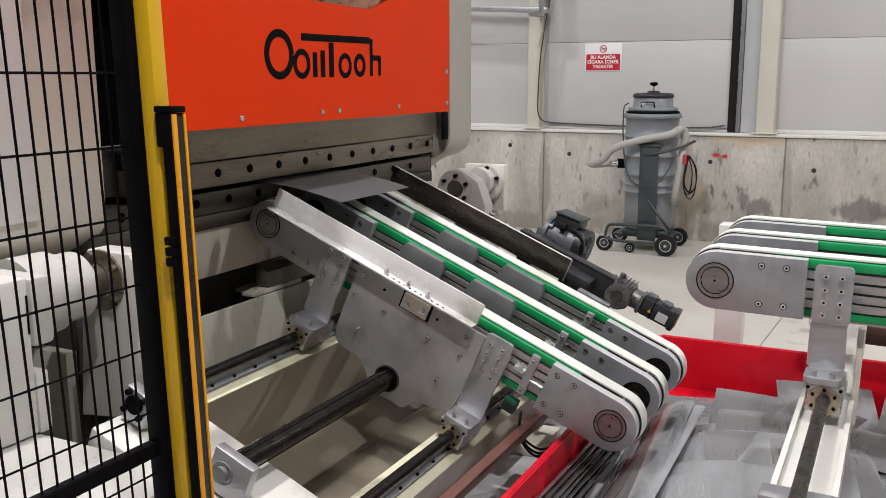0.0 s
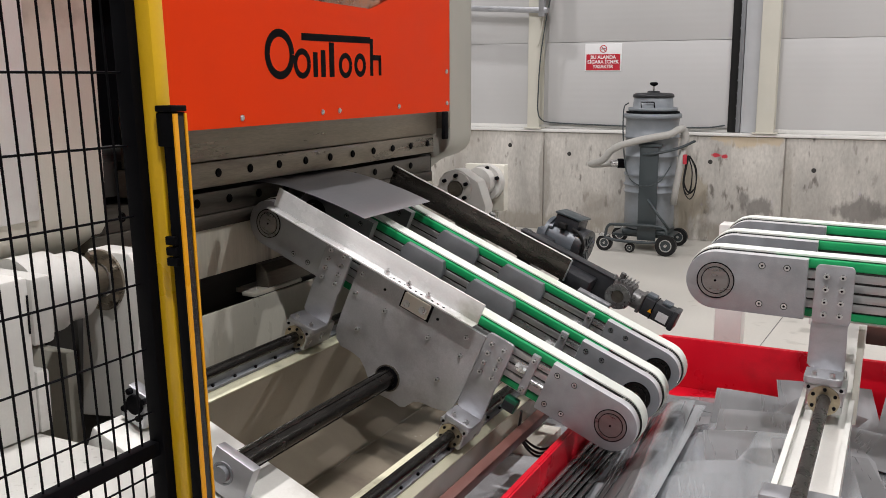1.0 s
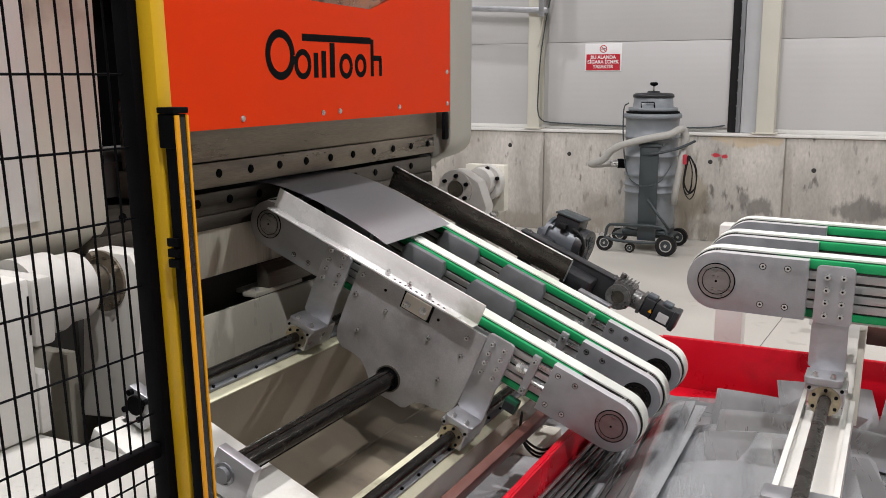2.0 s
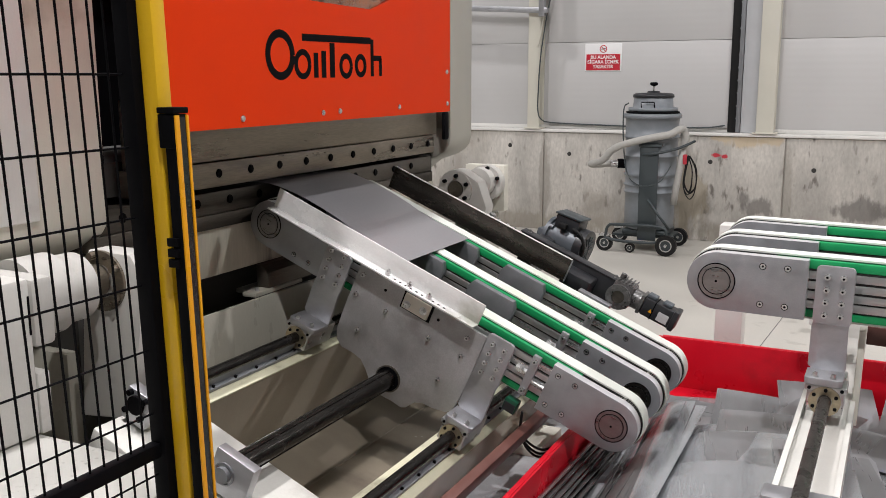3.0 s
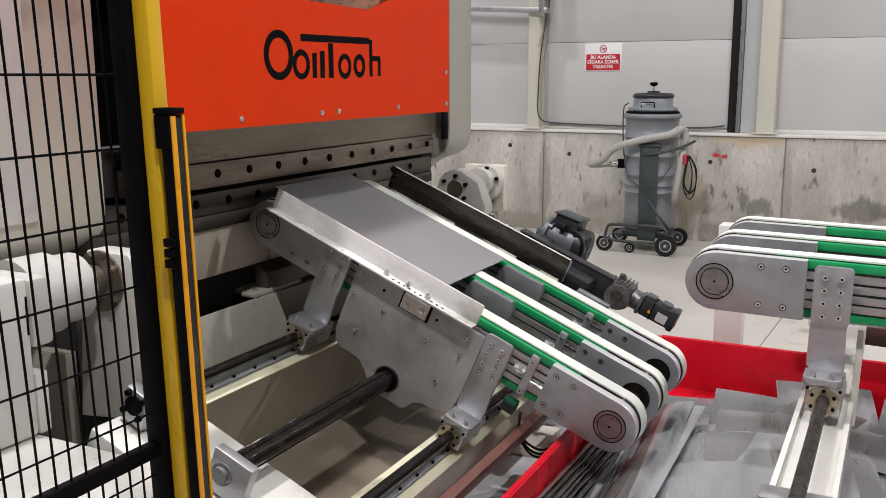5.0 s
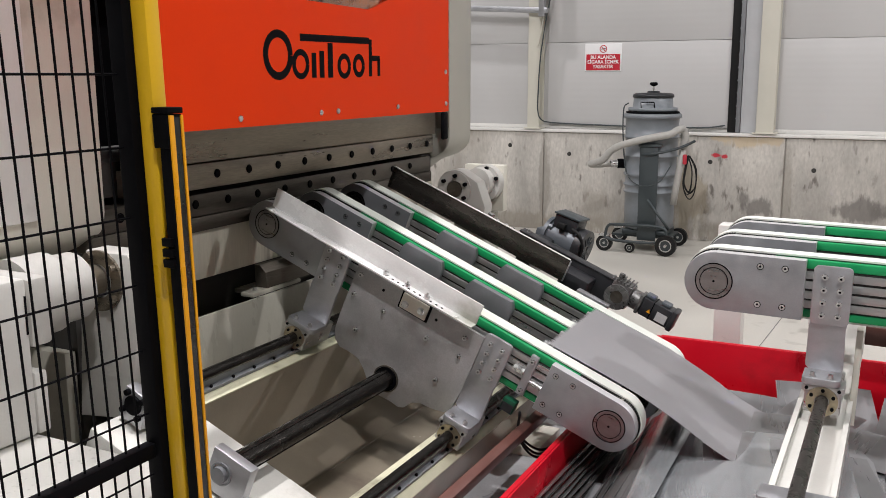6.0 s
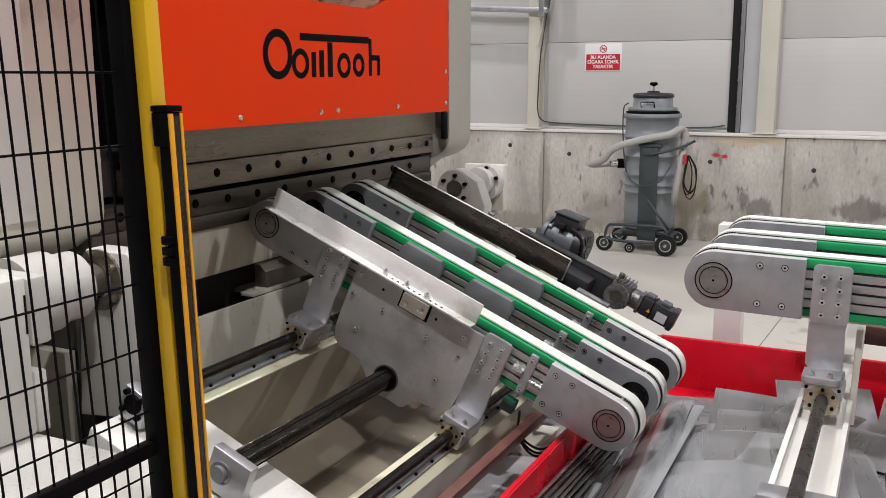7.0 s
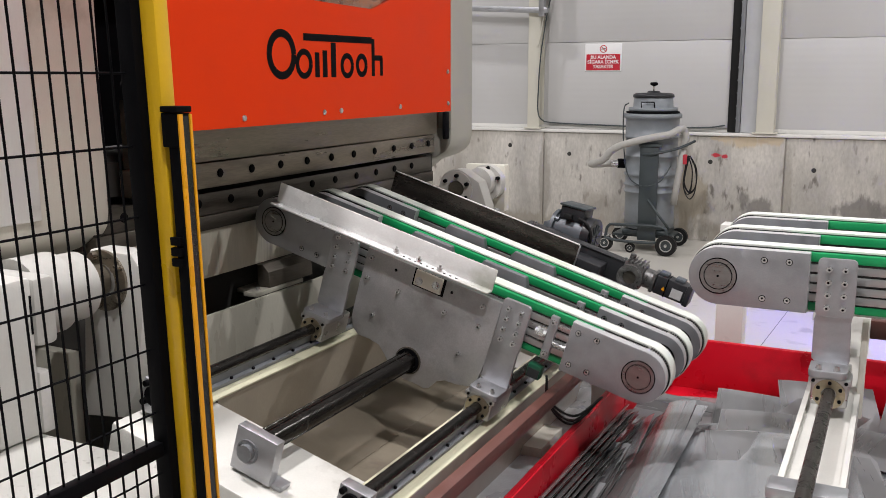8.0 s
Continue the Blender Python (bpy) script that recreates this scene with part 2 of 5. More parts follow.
def box(bm, x0, x1, y0, y1, z0, z1, bev=0.0, m=None):
    r = bmesh.ops.create_cube(bm, size=1.0)
    vs = r["verts"]
    bmesh.ops.transform(bm, verts=vs, matrix=Matrix.Translation(((x0 + x1) / 2, (y0 + y1) / 2, (z0 + z1) / 2)) @ Matrix.Diagonal((abs(x1 - x0), abs(y1 - y0), abs(z1 - z0), 1)))
    if bev > 0:
        es = list({e for v in vs for e in v.link_edges})
        g = bmesh.ops.bevel(bm, geom=es, offset=bev, segments=2, affect="EDGES", profile=0.5)
        vs = list({v for f in g["faces"] for v in f.verts} | {v for v in vs if v.is_valid})
    if m is not None:
        bmesh.ops.transform(bm, verts=vs, matrix=m)
    return bm


def cyl(bm, p, q, r, seg=24, r2=None):
    p, q = Vector(p), Vector(q)
    d = q - p
    m = Matrix.Translation((p + q) / 2) @ d.to_track_quat("Z", "Y").to_matrix().to_4x4()
    bmesh.ops.create_cone(bm, cap_ends=True, segments=seg, radius1=r, radius2=r if r2 is None else r2, depth=d.length, matrix=m)
    return bm


def prism(bm, pts, y0, y1, bev=0.0):
    """An outline in x and z, pulled from y0 to y1."""
    a = [bm.verts.new((x, y0, z)) for x, z in pts]
    c = [bm.verts.new((x, y1, z)) for x, z in pts]
    fs = [bm.faces.new(a), bm.faces.new(list(reversed(c)))]
    n = len(pts)
    for i in range(n):
        j = (i + 1) % n
        fs.append(bm.faces.new((a[i], c[i], c[j], a[j])))
    bmesh.ops.recalc_face_normals(bm, faces=fs)
    if bev > 0:
        es = [e for v in a + c for e in v.link_edges if (e.verts[0] in a) == (e.verts[1] in a)]
        bmesh.ops.bevel(bm, geom=list(set(es)), offset=bev, segments=2, affect="EDGES", profile=0.5)
    return bm


def ring(bm, c, axis, r0, r1, h, seg=40):
    """A flat ring round c, from radius r0 to r1, that stands h along the axis."""
    m = Matrix.Translation(c) @ Vector(axis).to_track_quat("Z", "Y").to_matrix().to_4x4()
    loops = []
    for r, z in ((r0, 0), (r1, 0), (r1, h), (r0, h)):
        loops.append([bm.verts.new(m @ Vector((r * math.cos(2 * math.pi * k / seg), r * math.sin(2 * math.pi * k / seg), z))) for k in range(seg)])
    fs = []
    for a in range(4):
        p, q = loops[a], loops[(a + 1) % 4]
        for k in range(seg):
            j = (k + 1) % seg
            fs.append(bm.faces.new((p[k], p[j], q[j], q[k])))
    bmesh.ops.recalc_face_normals(bm, faces=fs)
    return bm


def pipe(bm, pts, r, seg=10, ribs=0.0, closed=False):
    """A round bar along a line of points; ribs swells every other ring."""
    pts = [Vector(p) for p in pts]
    loops = []
    n = len(pts)
    side = None
    for i, p in enumerate(pts):
        d = (pts[(i + 1) % n] - pts[i - 1]) if closed else (pts[min(i + 1, n - 1)] - pts[max(i - 1, 0)])
        d.normalize()
        if side is None:
            side = d.orthogonal().normalized()
        side = (side - d * side.dot(d)).normalized()
        up = d.cross(side)
        rr = r * (1 + (ribs if i % 2 else 0))
        loops.append([bm.verts.new(p + rr * (math.cos(2 * math.pi * k / seg) * side + math.sin(2 * math.pi * k / seg) * up)) for k in range(seg)])
    for i in range(n if closed else n - 1):
        a, c = loops[i], loops[(i + 1) % n]
        for k in range(seg):
            j = (k + 1) % seg
            bm.faces.new((a[k], a[j], c[j], c[k]))
    if not closed:
        bm.faces.new(list(reversed(loops[0])))
        bm.faces.new(loops[-1])
    return bm


def smooth_line(pts, steps=8):
    """Catmull-Rom through the points."""
    p = [Vector(q) for q in pts]
    p = [p[0] * 2 - p[1]] + p + [p[-1] * 2 - p[-2]]
    out = []
    for i in range(1, len(p) - 2):
        for k in range(steps):
            t = k / steps
            out.append(0.5 * (2 * p[i] + (p[i + 1] - p[i - 1]) * t + (2 * p[i - 1] - 5 * p[i] + 4 * p[i + 1] - p[i + 2]) * t * t + (3 * p[i] - p[i - 1] - 3 * p[i + 1] + p[i + 2]) * t ** 3))
    return out + [p[-2]]


def lathe(bm, prof, c=(0, 0, 0), seg=40):
    """A profile of (radius, height) turned round the upright axis at c."""
    loops = [[bm.verts.new((c[0] + r * math.cos(2 * math.pi * k / seg), c[1] + r * math.sin(2 * math.pi * k / seg), c[2] + z)) for k in range(seg)] for r, z in prof]
    for a, d in zip(loops, loops[1:]):
        for k in range(seg):
            j = (k + 1) % seg
            bm.faces.new((a[k], a[j], d[j], d[k]))
    bm.faces.new(list(reversed(loops[0])))
    bm.faces.new(loops[-1])
    return bm


def finish(ob, bm, material, soft=True):
    me = bpy.data.meshes.new(ob)
    if soft:
        for f in bm.faces:
            f.smooth = True
        for e in bm.edges:
            if len(e.link_faces) == 2 and e.calc_face_angle(0) > 0.6:
                e.smooth = False
    bm.to_mesh(me)
    bm.free()
    me.materials.append(material)
    return me


def part(name, bm, material, parent, label=""):
    ob = new(name, finish(name, bm, material))
    ob.parent = parent
    return tagged(ob, label) if label else ob


def shared(name, me, parent, m):
    ob = new(name, me)
    ob.parent = parent
    ob.matrix_basis = m
    return ob


def thing(name, label, category, group="", m=None):
    ob = new(name)
    ob.empty_display_size = 0.1
    if m is not None:
        ob.matrix_basis = m
    return tagged(ob, label, category, group)


def setting(name, bm, material, label, category):
    ob = new(name, finish(name, bm, material))
    return tagged(ob, label, category, kind="structure")


def screw_mesh(name, r, h):
    """A socket-head screw on a washer, its head along -y, with a dark socket."""
    bm = solid()
    ring(bm, (0, 0, 0), (0, -1, 0), r * 0.5, r, h, 14)
    ring(bm, (0, 0, 0), (0, -1, 0), r * 1.01, r * 1.28, h * 0.16, 14)
    n = len(bm.faces)
    cyl(bm, (0, 0, 0), (0, -h * 0.7, 0), r * 0.5, 10)
    bm.faces.ensure_lookup_table()
    for f in bm.faces[n:]:
        f.material_index = 1
    me = finish(name, bm, M_SCREW, soft=False)
    me.materials.append(M_BLACK)
    return me


SCREW = screw_mesh("cap_screw", 0.0078, 0.0135)
SCREW_S = screw_mesh("small_cap_screw", 0.006, 0.008)


def flush_mesh(name, r):
    """A screw sunk in a counterbore: dark gap, bright head, dark socket."""
    bm = solid()
    ring(bm, (0, 0, 0), (0, -1, 0), r * 0.45, r, 0.0012, 16)
    n = len(bm.faces)
    ring(bm, (0, 0, 0), (0, -1, 0), r, r * 1.24, 0.0007, 16)
    cyl(bm, (0, 0, 0), (0, -0.0009, 0), r * 0.45, 6)
    bm.faces.ensure_lookup_table()
    for f in bm.faces[n:]:
        f.material_index = 1
    me = finish(name, bm, M_SCREW, soft=False)
    me.materials.append(M_BLACK)
    return me


FLUSH = flush_mesh("sunk_screw", 0.0088)


def screws(parent, spots, y, me=None):
    for x, z in spots:
        shared("screw", me or SCREW, parent, pose(x, y, z))


# ---- the hall ----
WALL = Matrix.Translation((-1.72, 9.126, 0)) @ pose(0, 0, 0, 0, 0, 0.6) @ Matrix.Translation((1.72, -9.126, 0))
bm = solid()
box(bm, -16, 12, -9, 9.3, -0.3, 0.0)
floor = setting("floor", bm, M_FLOOR, "smooth grey polished concrete hall floor", "floor")
bm = solid()
for x0, x1 in ((-16, -3.375), (-3.363, -0.985), (-0.973, 12)):
    box(bm, x0, x1, 9.126, 9.40, 0.0, 1.03, 0.008, m=WALL)
box(bm, -16, 12, 9.146, 9.40, 0.0, 1.02, m=WALL)
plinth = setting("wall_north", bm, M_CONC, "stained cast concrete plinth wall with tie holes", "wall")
bm = solid()
for z0, z1 in ((1.075, 1.939), (1.943, 2.939), (2.943, 3.939), (3.943, 7.0)):
    box(bm, -16, 12, 9.25, 9.38, z0, z1, 0.0015, m=WALL)
box(bm, -16, 12, 9.262, 9.40, 1.03, 7.0, m=WALL)
setting("wall_upper", bm, M_PANEL, "white horizontal sandwich panel cladding", "wall")
bm = solid()
box(bm, -16, 12, 9.105, 9.25, 1.032, 1.062, 0.006, m=WALL)
box(bm, -16, 12, 9.235, 9.249, 1.063, 1.10, 0.003, m=WALL)
setting("trim", bm, M_WHITE, "white sheet flashing along the plinth top", "trim")
bm = solid()
box(bm, -16.2, -16, -9, 9.3, 0, 7)
setting("wall_west", bm, M_HALL, "pale grey clad hall wall", "wall")
bm = solid()
box(bm, 12, 12.2, -9, 9.3, 0, 7)
setting("wall_east", bm, M_HALL, "pale grey clad hall wall", "wall")
bm = solid()
box(bm, -16, 12, -9.2, -9, 0, 7)
setting("wall_south", bm, M_HALL, "pale grey clad hall wall", "wall")
bm = solid()
box(bm, -16.2, 12.2, -9.2, 9.6, 7.0, 7.2)
setting("ceiling", bm, M_CEIL, "pale sheet metal hall roof", "ceiling")
for q in LAMPS:
    lamp = thing("hall_lamp", "round white high-bay lamp under the roof", "lamp", "hall lamps", pose(*q[:3]))
    part("housing", lathe(solid(), [(0.09, 0.30), (0.10, 0.10), (0.27, 0.0), (0.28, -0.09), (0.275, -0.09), (0.26, 0.0), (0.05, 0.05)]), M_WHITE, lamp)
    part("rod", cyl(solid(), (0, 0, 0.2), (0, 0, 0.42), 0.01, 8), M_SCREW, lamp)


def on_wall(x, z, d=0.0):
    """A place d in front of the upper cladding, in plan coordinates."""
    return WALL @ Vector((x, 9.25 - d, z))


# columns, door track and door leaf
def column(x0, x1, y0, y1, label):
    bm = solid()
    box(bm, x0, x1, y0, y0 + 0.012, 1.064, 6.95, 0.003, m=WALL)
    box(bm, x0, x1, y1 - 0.012, y1, 1.064, 6.95, 0.003, m=WALL)
    box(bm, (x0 + x1) / 2 - 0.005, (x0 + x1) / 2 + 0.005, y0 + 0.012, y1 - 0.012, 1.064, 6.95, m=WALL)
    box(bm, x0 - 0.03, x1 + 0.03, y0 - 0.02, y1, 1.064, 1.075, m=WALL)
    ob = new("steel_column", finish("steel_column", bm, M_IVORY))
    return tagged(ob, label, "column", kind="structure")


column(-1.255, -1.095, 9.10, 9.249, "ivory painted steel hall column")
column(-3.55, -3.42, 9.10, 9.249, "ivory painted steel hall column")
door = thing("sliding_door", "large white panelled sliding door, closed", "door")
bm = solid()
for z0, z1 in ((1.105, 1.939), (1.943, 2.939), (2.943, 4.2)):
    box(bm, -3.36, -1.53, 9.205, 9.234, z0, z1, 0.0015, m=WALL)
part("leaf", bm, M_PANEL, door)
part("rubber_seal", box(solid(), -1.528, -1.452, 9.19, 9.234, 1.065, 4.2, 0.004, m=WALL), M_RUBBER, door, "black rubber edge seal")
bm = solid()
box(bm, -1.450, -1.412, 9.17, 9.234, 1.065, 4.4, 0.003, m=WALL)
for k in range(26):
    cyl(bm, WALL @ Vector((-1.444, 9.172, 1.2 + k * 0.12)), WALL @ Vector((-1.444, 9.166, 1.2 + k * 0.12)), 0.012, 8)
part("track", bm, M_ALUD, door, "dark steel door track")
part("channel", box(solid(), -1.408, -1.262, 9.19, 9.234, 1.065, 4.4, 0.003, m=WALL), M_DOORW, door)

# sign
sign = thing("no_smoking_sign", "red and white no smoking notice glued to the door", "sign")
bm = solid()
box(bm, -2.97, -2.59, 9.200, 9.2045, 1.652, 1.925, 0.001, m=WALL)
part("board", bm, M_SIGNW, sign)
part("red_field", box(solid(), -2.955, -2.605, 9.197, 9.200, 1.660, 1.819, m=WALL), M_SIGNR, sign)
bm = solid()
cen = WALL @ Vector((-2.78, 9.1995, 1.872))
ring(bm, cen, (0, -1, 0), 0.030, 0.038, 0.002, 28)
box(bm, -0.034, 0.034, -0.002, 0, -0.004, 0.004, m=Matrix.Translation(cen) @ pose(0, 0, 0, 0, 45, 0))
part("prohibition_ring", bm, M_SIGNR, sign)
part("cigarette", box(solid(), -0.022, 0.022, -0.001, 0, -0.004, 0.004, m=Matrix.Translation(cen) @ pose(0, 0, 0, 0, -8, 0)), M_BLACK, sign)


def lettering(name, text, size, material, parent, m, bold=0.0):
    cu = bpy.data.curves.new(name, "FONT")
    cu.body, cu.size, cu.align_x, cu.align_y = text, size, "CENTER", "CENTER"
    cu.extrude, cu.offset = 0.0006, bold
    cu.materials.append(material)
    ob = new(name, cu)
    ob.parent = parent
    ob.matrix_basis = m
    return ob


for k, words in enumerate(("BU ALANDA", "SİGARA İÇMEK", "YASAKTIR")):
    lettering("wording", words, 0.047, M_SIGNW, sign, WALL @ pose(-2.78, 9.1962, 1.789 - 0.047 * k, 90, 0, 0), 0.0012)

# wall marks
bm = solid()
for x, zz in ((-3.09, 0.81), (-0.72, 0.735), (-1.66, 0.78), (-3.75, 0.88)):
    cyl(bm, WALL @ Vector((x, 9.15, zz)), WALL @ Vector((x, 9.1235, zz)), 0.022, 14)
setting("tie_holes", bm, M_DARK, "dark formwork tie holes in the concrete", "wall mark")


# wall services
pipe_run = thing("cable_duct", "grey galvanised cable duct on the wall", "duct")
part("duct", box(solid(), -5.2, -3.33, 9.03, 9.09, 2.28, 2.335, 0.004, m=WALL @ Matrix.Translation((-3.33, 0, 2.25)) @ pose(0, 0, 0, 0, 3.2, 0) @ Matrix.Translation((3.33, 0, -2.30))), M_ALU, pipe_run)
part("upright", box(solid(), -3.42, -3.36, 9.03, 9.09, 2.20, 4.5, 0.004, m=WALL), M_ALU, pipe_run)
cable = thing("wall_cable", "thin grey cable looping down the wall to the ledge", "cable")
cl = [(-3.31, 2.40), (-3.36, 2.15), (-3.41, 1.8), (-3.43, 1.45), (-3.43, 1.25), (-3.39, 1.16), (-3.30, 1.125), (-2.8, 1.11), (-2.2, 1.10), (-1.75, 1.105), (-1.55, 1.13)]
part("cord", pipe(solid(), smooth_line([WALL @ Vector((x, 9.09 if x < -3.3 else 9.19, zz)) for x, zz in cl], 6), 0.007, 8), M_VACD, cable)
cable2 = thing("wall_cable", "thin pale cable hanging beside the column", "cable")
part("cord", pipe(solid(), smooth_line([WALL @ Vector((x, 9.085, zz)) for x, zz in ((-3.36, 2.6), (-3.37, 2.3), (-3.40, 2.1), (-3.44, 1.9))], 6), 0.006, 8), M_IVORY, cable2)

# floor joint
bm = solid()
box(bm, -0.002, 0.002, -1.2, 2.2, 0.0005, 0.0012, m=pose(-0.62, 6.6, 0, 0, 0, -3))
setting("floor_joint", bm, M_VACD, "thin sawn joint in the concrete floor", "floor joint")

# ---- vacuum cleaner ----
vac = thing("industrial_vacuum", "tall grey industrial vacuum cleaner on castors", "vacuum cleaner", m=pose(-2.08, 8.48, 0))
part("barrel", lathe(solid(), [(0.19, 0.20), (0.226, 0.215), (0.228, 0.40), (0.229, 0.54), (0.243, 0.544), (0.243, 0.556), (0.230, 0.56), (0.231, 0.605), (0.243, 0.609), (0.243, 0.621), (0.231, 0.625), (0.231, 0.695), (0.246, 0.70), (0.246, 0.722), (0.232, 0.727), (0.235, 0.80), (0.236, 0.87), (0.246, 0.874), (0.246, 0.886), (0.236, 0.89), (0.238, 1.04), (0.251, 1.045), (0.251, 1.06), (0.240, 1.065), (0.243, 1.22), (0.262, 1.225), (0.262, 1.26), (0.244, 1.265)], seg=48), M_VAC, vac)
part("clamp_ring", lathe(solid(), [(0.23, 1.266), (0.242, 1.269), (0.242, 1.281), (0.20, 1.285)]), M_BLACK, vac)
head = part("motor_head", lathe(solid(), [(0.215, 1.286), (0.222, 1.292), (0.222, 1.318), (0.182, 1.323), (0.176, 1.40), (0.172, 1.405)]), M_VAC, vac)
part("cap", lathe(solid(), [(0.178, 1.406), (0.188, 1.412), (0.184, 1.436), (0.165, 1.448), (0.06, 1.452), (0.055, 1.466), (0.02, 1.468)]), M_BLKP, head)
part("shaker_rod", cyl(solid(), (0, 0, 1.46), (0, 0, 1.515), 0.010, 12), M_SCREW, head)
part("shaker_knob", lathe(solid(), [(0.012, 1.510), (0.035, 1.522), (0.035, 1.540), (0.02, 1.546)], seg=20), M_BLACK, head)
part("top_handle", pipe(solid(), [(-0.06, -0.19, 1.315), (-0.06, -0.21, 1.37), (0.06, -0.21, 1.37), (0.06, -0.19, 1.315)], 0.006, 8), M_BLACK, head)
bm = solid()
box(bm, -0.04, 0.13, -0.262, -0.246, 0.12, 0.98, 0.004)
box(bm, -0.05, 0.16, -0.275, -0.24, 0.975, 1.0, 0.004)
part("back_board", bm, M_VACD, vac, "dark grey upright sheet metal board")
part("inlet", cyl(solid(), (-0.22, -0.06, 0.80), (-0.29, -0.09, 0.80), 0.045, 20), M_BLACK, vac)
part("inlet_collar", cyl(solid(), (-0.29, -0.09, 0.80), (-0.35, -0.115, 0.80), 0.034, 20), M_SCREW, vac)
hl = [(-0.35, -0.115, 0.80), (-0.46, -0.15, 0.79), (-0.51, -0.20, 0.795), (-0.44, -0.25, 0.815), (-0.36, -0.28, 0.86), (-0.30, -0.29, 0.93), (-0.2, -0.30, 0.985), (-0.05, -0.30, 1.03), (0.1, -0.29, 1.065), (0.22, -0.25, 1.09), (0.285, -0.2, 1.13), (0.315, -0.15, 1.13), (0.335, -0.13, 1.06), (0.32, -0.13, 0.96)]
part("hose", pipe(solid(), smooth_line(hl, 14), 0.034, 14, ribs=-0.07), M_HOSE, vac, "grey ribbed suction hose wrapped round the barrel")
part("crevice_nozzle", pipe(solid(), [(0.32, -0.13, 0.97), (0.30, -0.14, 0.80), (0.275, -0.15, 0.62), (0.255, -0.15, 0.45)], 0.03, 12), M_HOSE, vac)
bm = solid()
pipe(bm, smooth_line([(-0.02, -0.255, 0.90), (0.12, -0.27, 0.92), (0.30, -0.2, 0.97), (0.42, -0.12, 1.03)], 8), 0.012, 10)
part("push_bar", bm, M_VACD, vac)
part("cord_hook", box(solid(), 0.325, 0.36, -0.17, -0.13, 0.82, 0.91, 0.01), M_REDMARK, vac, "red cord hooks")
bm = solid()
turns = random.Random(4)
for k in range(5):
    drop, wide, side = 0.30 + 0.10 * turns.random(), 0.035 + 0.03 * turns.random(), 0.36 + 0.03 * turns.random()
    knots = [(side, -0.15, 0.90), (side + wide, -0.16 + 0.02 * turns.random(), 0.78), (side + wide * 0.9 + 0.02 * turns.random(), -0.15, 0.90 - drop * 0.8), (side + 0.01, -0.14, 0.90 - drop), (side - wide * 0.7, -0.15, 0.92 - drop * 0.8), (side - wide * 0.4, -0.15, 0.80)]
    pipe(bm, smooth_line(knots + knots[:1], 6)[:-1], 0.0052, 6, closed=True)
part("power_cord", bm, M_RUBBER, vac, "black cord coiled on the hook")
part("side_cord", pipe(solid(), smooth_line([(-0.2, -0.1, 1.36), (-0.24, -0.12, 1.30), (-0.225, -0.15, 1.0), (-0.16, -0.22, 0.72), (-0.02, -0.262, 0.62), (0.14, -0.25, 0.66), (0.22, -0.16, 0.80)], 8), 0.006, 8), M_VACD, vac)
fr = [(-0.33, -0.30, 0.13), (-0.30, -0.30, 0.24), (-0.2, -0.31, 0.26), (0.18, -0.31, 0.26), (0.24, -0.31, 0.20), (0.22, -0.31, 0.14), (0.10, -0.31, 0.11), (-0.2, -0.31, 0.11)]
part("bumper_frame", pipe(solid(), smooth_line(fr + fr[:1], 6)[:-1], 0.014, 10, closed=True), M_VACD, vac)
bm = solid()
box(bm, -0.30, 0.24, -0.16, 0.20, 0.13, 0.155, 0.008)
box(bm, -0.20, 0.2, -0.2, 0.2, 0.155, 0.20, 0.008)
part("chassis", bm, M_VACD, vac)
part("tilt_strut", pipe(solid(), [(0.05, -0.27, 0.5), (0.16, -0.29, 0.36), (0.25, -0.27, 0.24)], 0.012, 8), M_VACD, vac)


def wheel(parent, x, y, r, w):
    ty = part("wheel", ring(solid(), (x, y - w / 2, r), (0, 1, 0), r * 0.60, r, w, 28), M_RUBBER, parent, "black rubber castor wheel")
    bm = solid()
    ring(bm, (x, y - w * 0.46, r), (0, 1, 0), r * 0.50, r * 0.605, w * 0.92, 24)
    cyl(bm, (x, y - w * 0.7, r), (x, y + w * 0.7, r), r * 0.14, 12)
    part("rim", bm, M_SCREW, ty)
    part("disc", cyl(solid(), (x, y - w * 0.25, r), (x, y + w * 0.25, r), r * 0.51, 24), M_VACD, ty)


wheel(vac, 0.24, -0.31, 0.095, 0.05)
wheel(vac, 0.225, 0.27, 0.085, 0.05)
wheel(vac, -0.34, -0.27, 0.075, 0.04)
wheel(vac, -0.34, 0.25, 0.075, 0.04)
wheel(vac, -0.10, -0.27, 0.045, 0.03)
for x, y in ((-0.34, -0.27), (-0.34, 0.25)):
    part("fork", box(solid(), x - 0.05, x + 0.05, y - 0.035, y + 0.035, 0.14, 0.16, 0.004), M_SCREW, vac)

# ---- shear press ----
press = thing("shear_press", "orange fronted cut-to-length shear with pale painted frame", "press")
bm = solid()
edge = [(2.36, 1.402), (4.83, 1.402), (4.83, 2.62), (4.16, 2.62), (4.16, 1.985), (3.96, 1.922), (3.40, 1.930), (3.20, 1.985), (3.20, 2.62), (2.36, 2.62)]
fr = [bm.verts.new((-2.372, y, zz)) for y, zz in edge]
bk = [bm.verts.new((-2.384, y, zz)) for y, zz in edge]
bm.faces.new(fr)
bm.faces.new(list(reversed(bk)))
for k in range(len(edge)):
    q = (k + 1) % len(edge)
    bm.faces.new((fr[k], bk[k], bk[q], fr[q]))
bmesh.ops.recalc_face_normals(bm, faces=bm.faces)
panel = part("front_panel", bm, M_ORANGE, press, "bright orange sheet front panel")
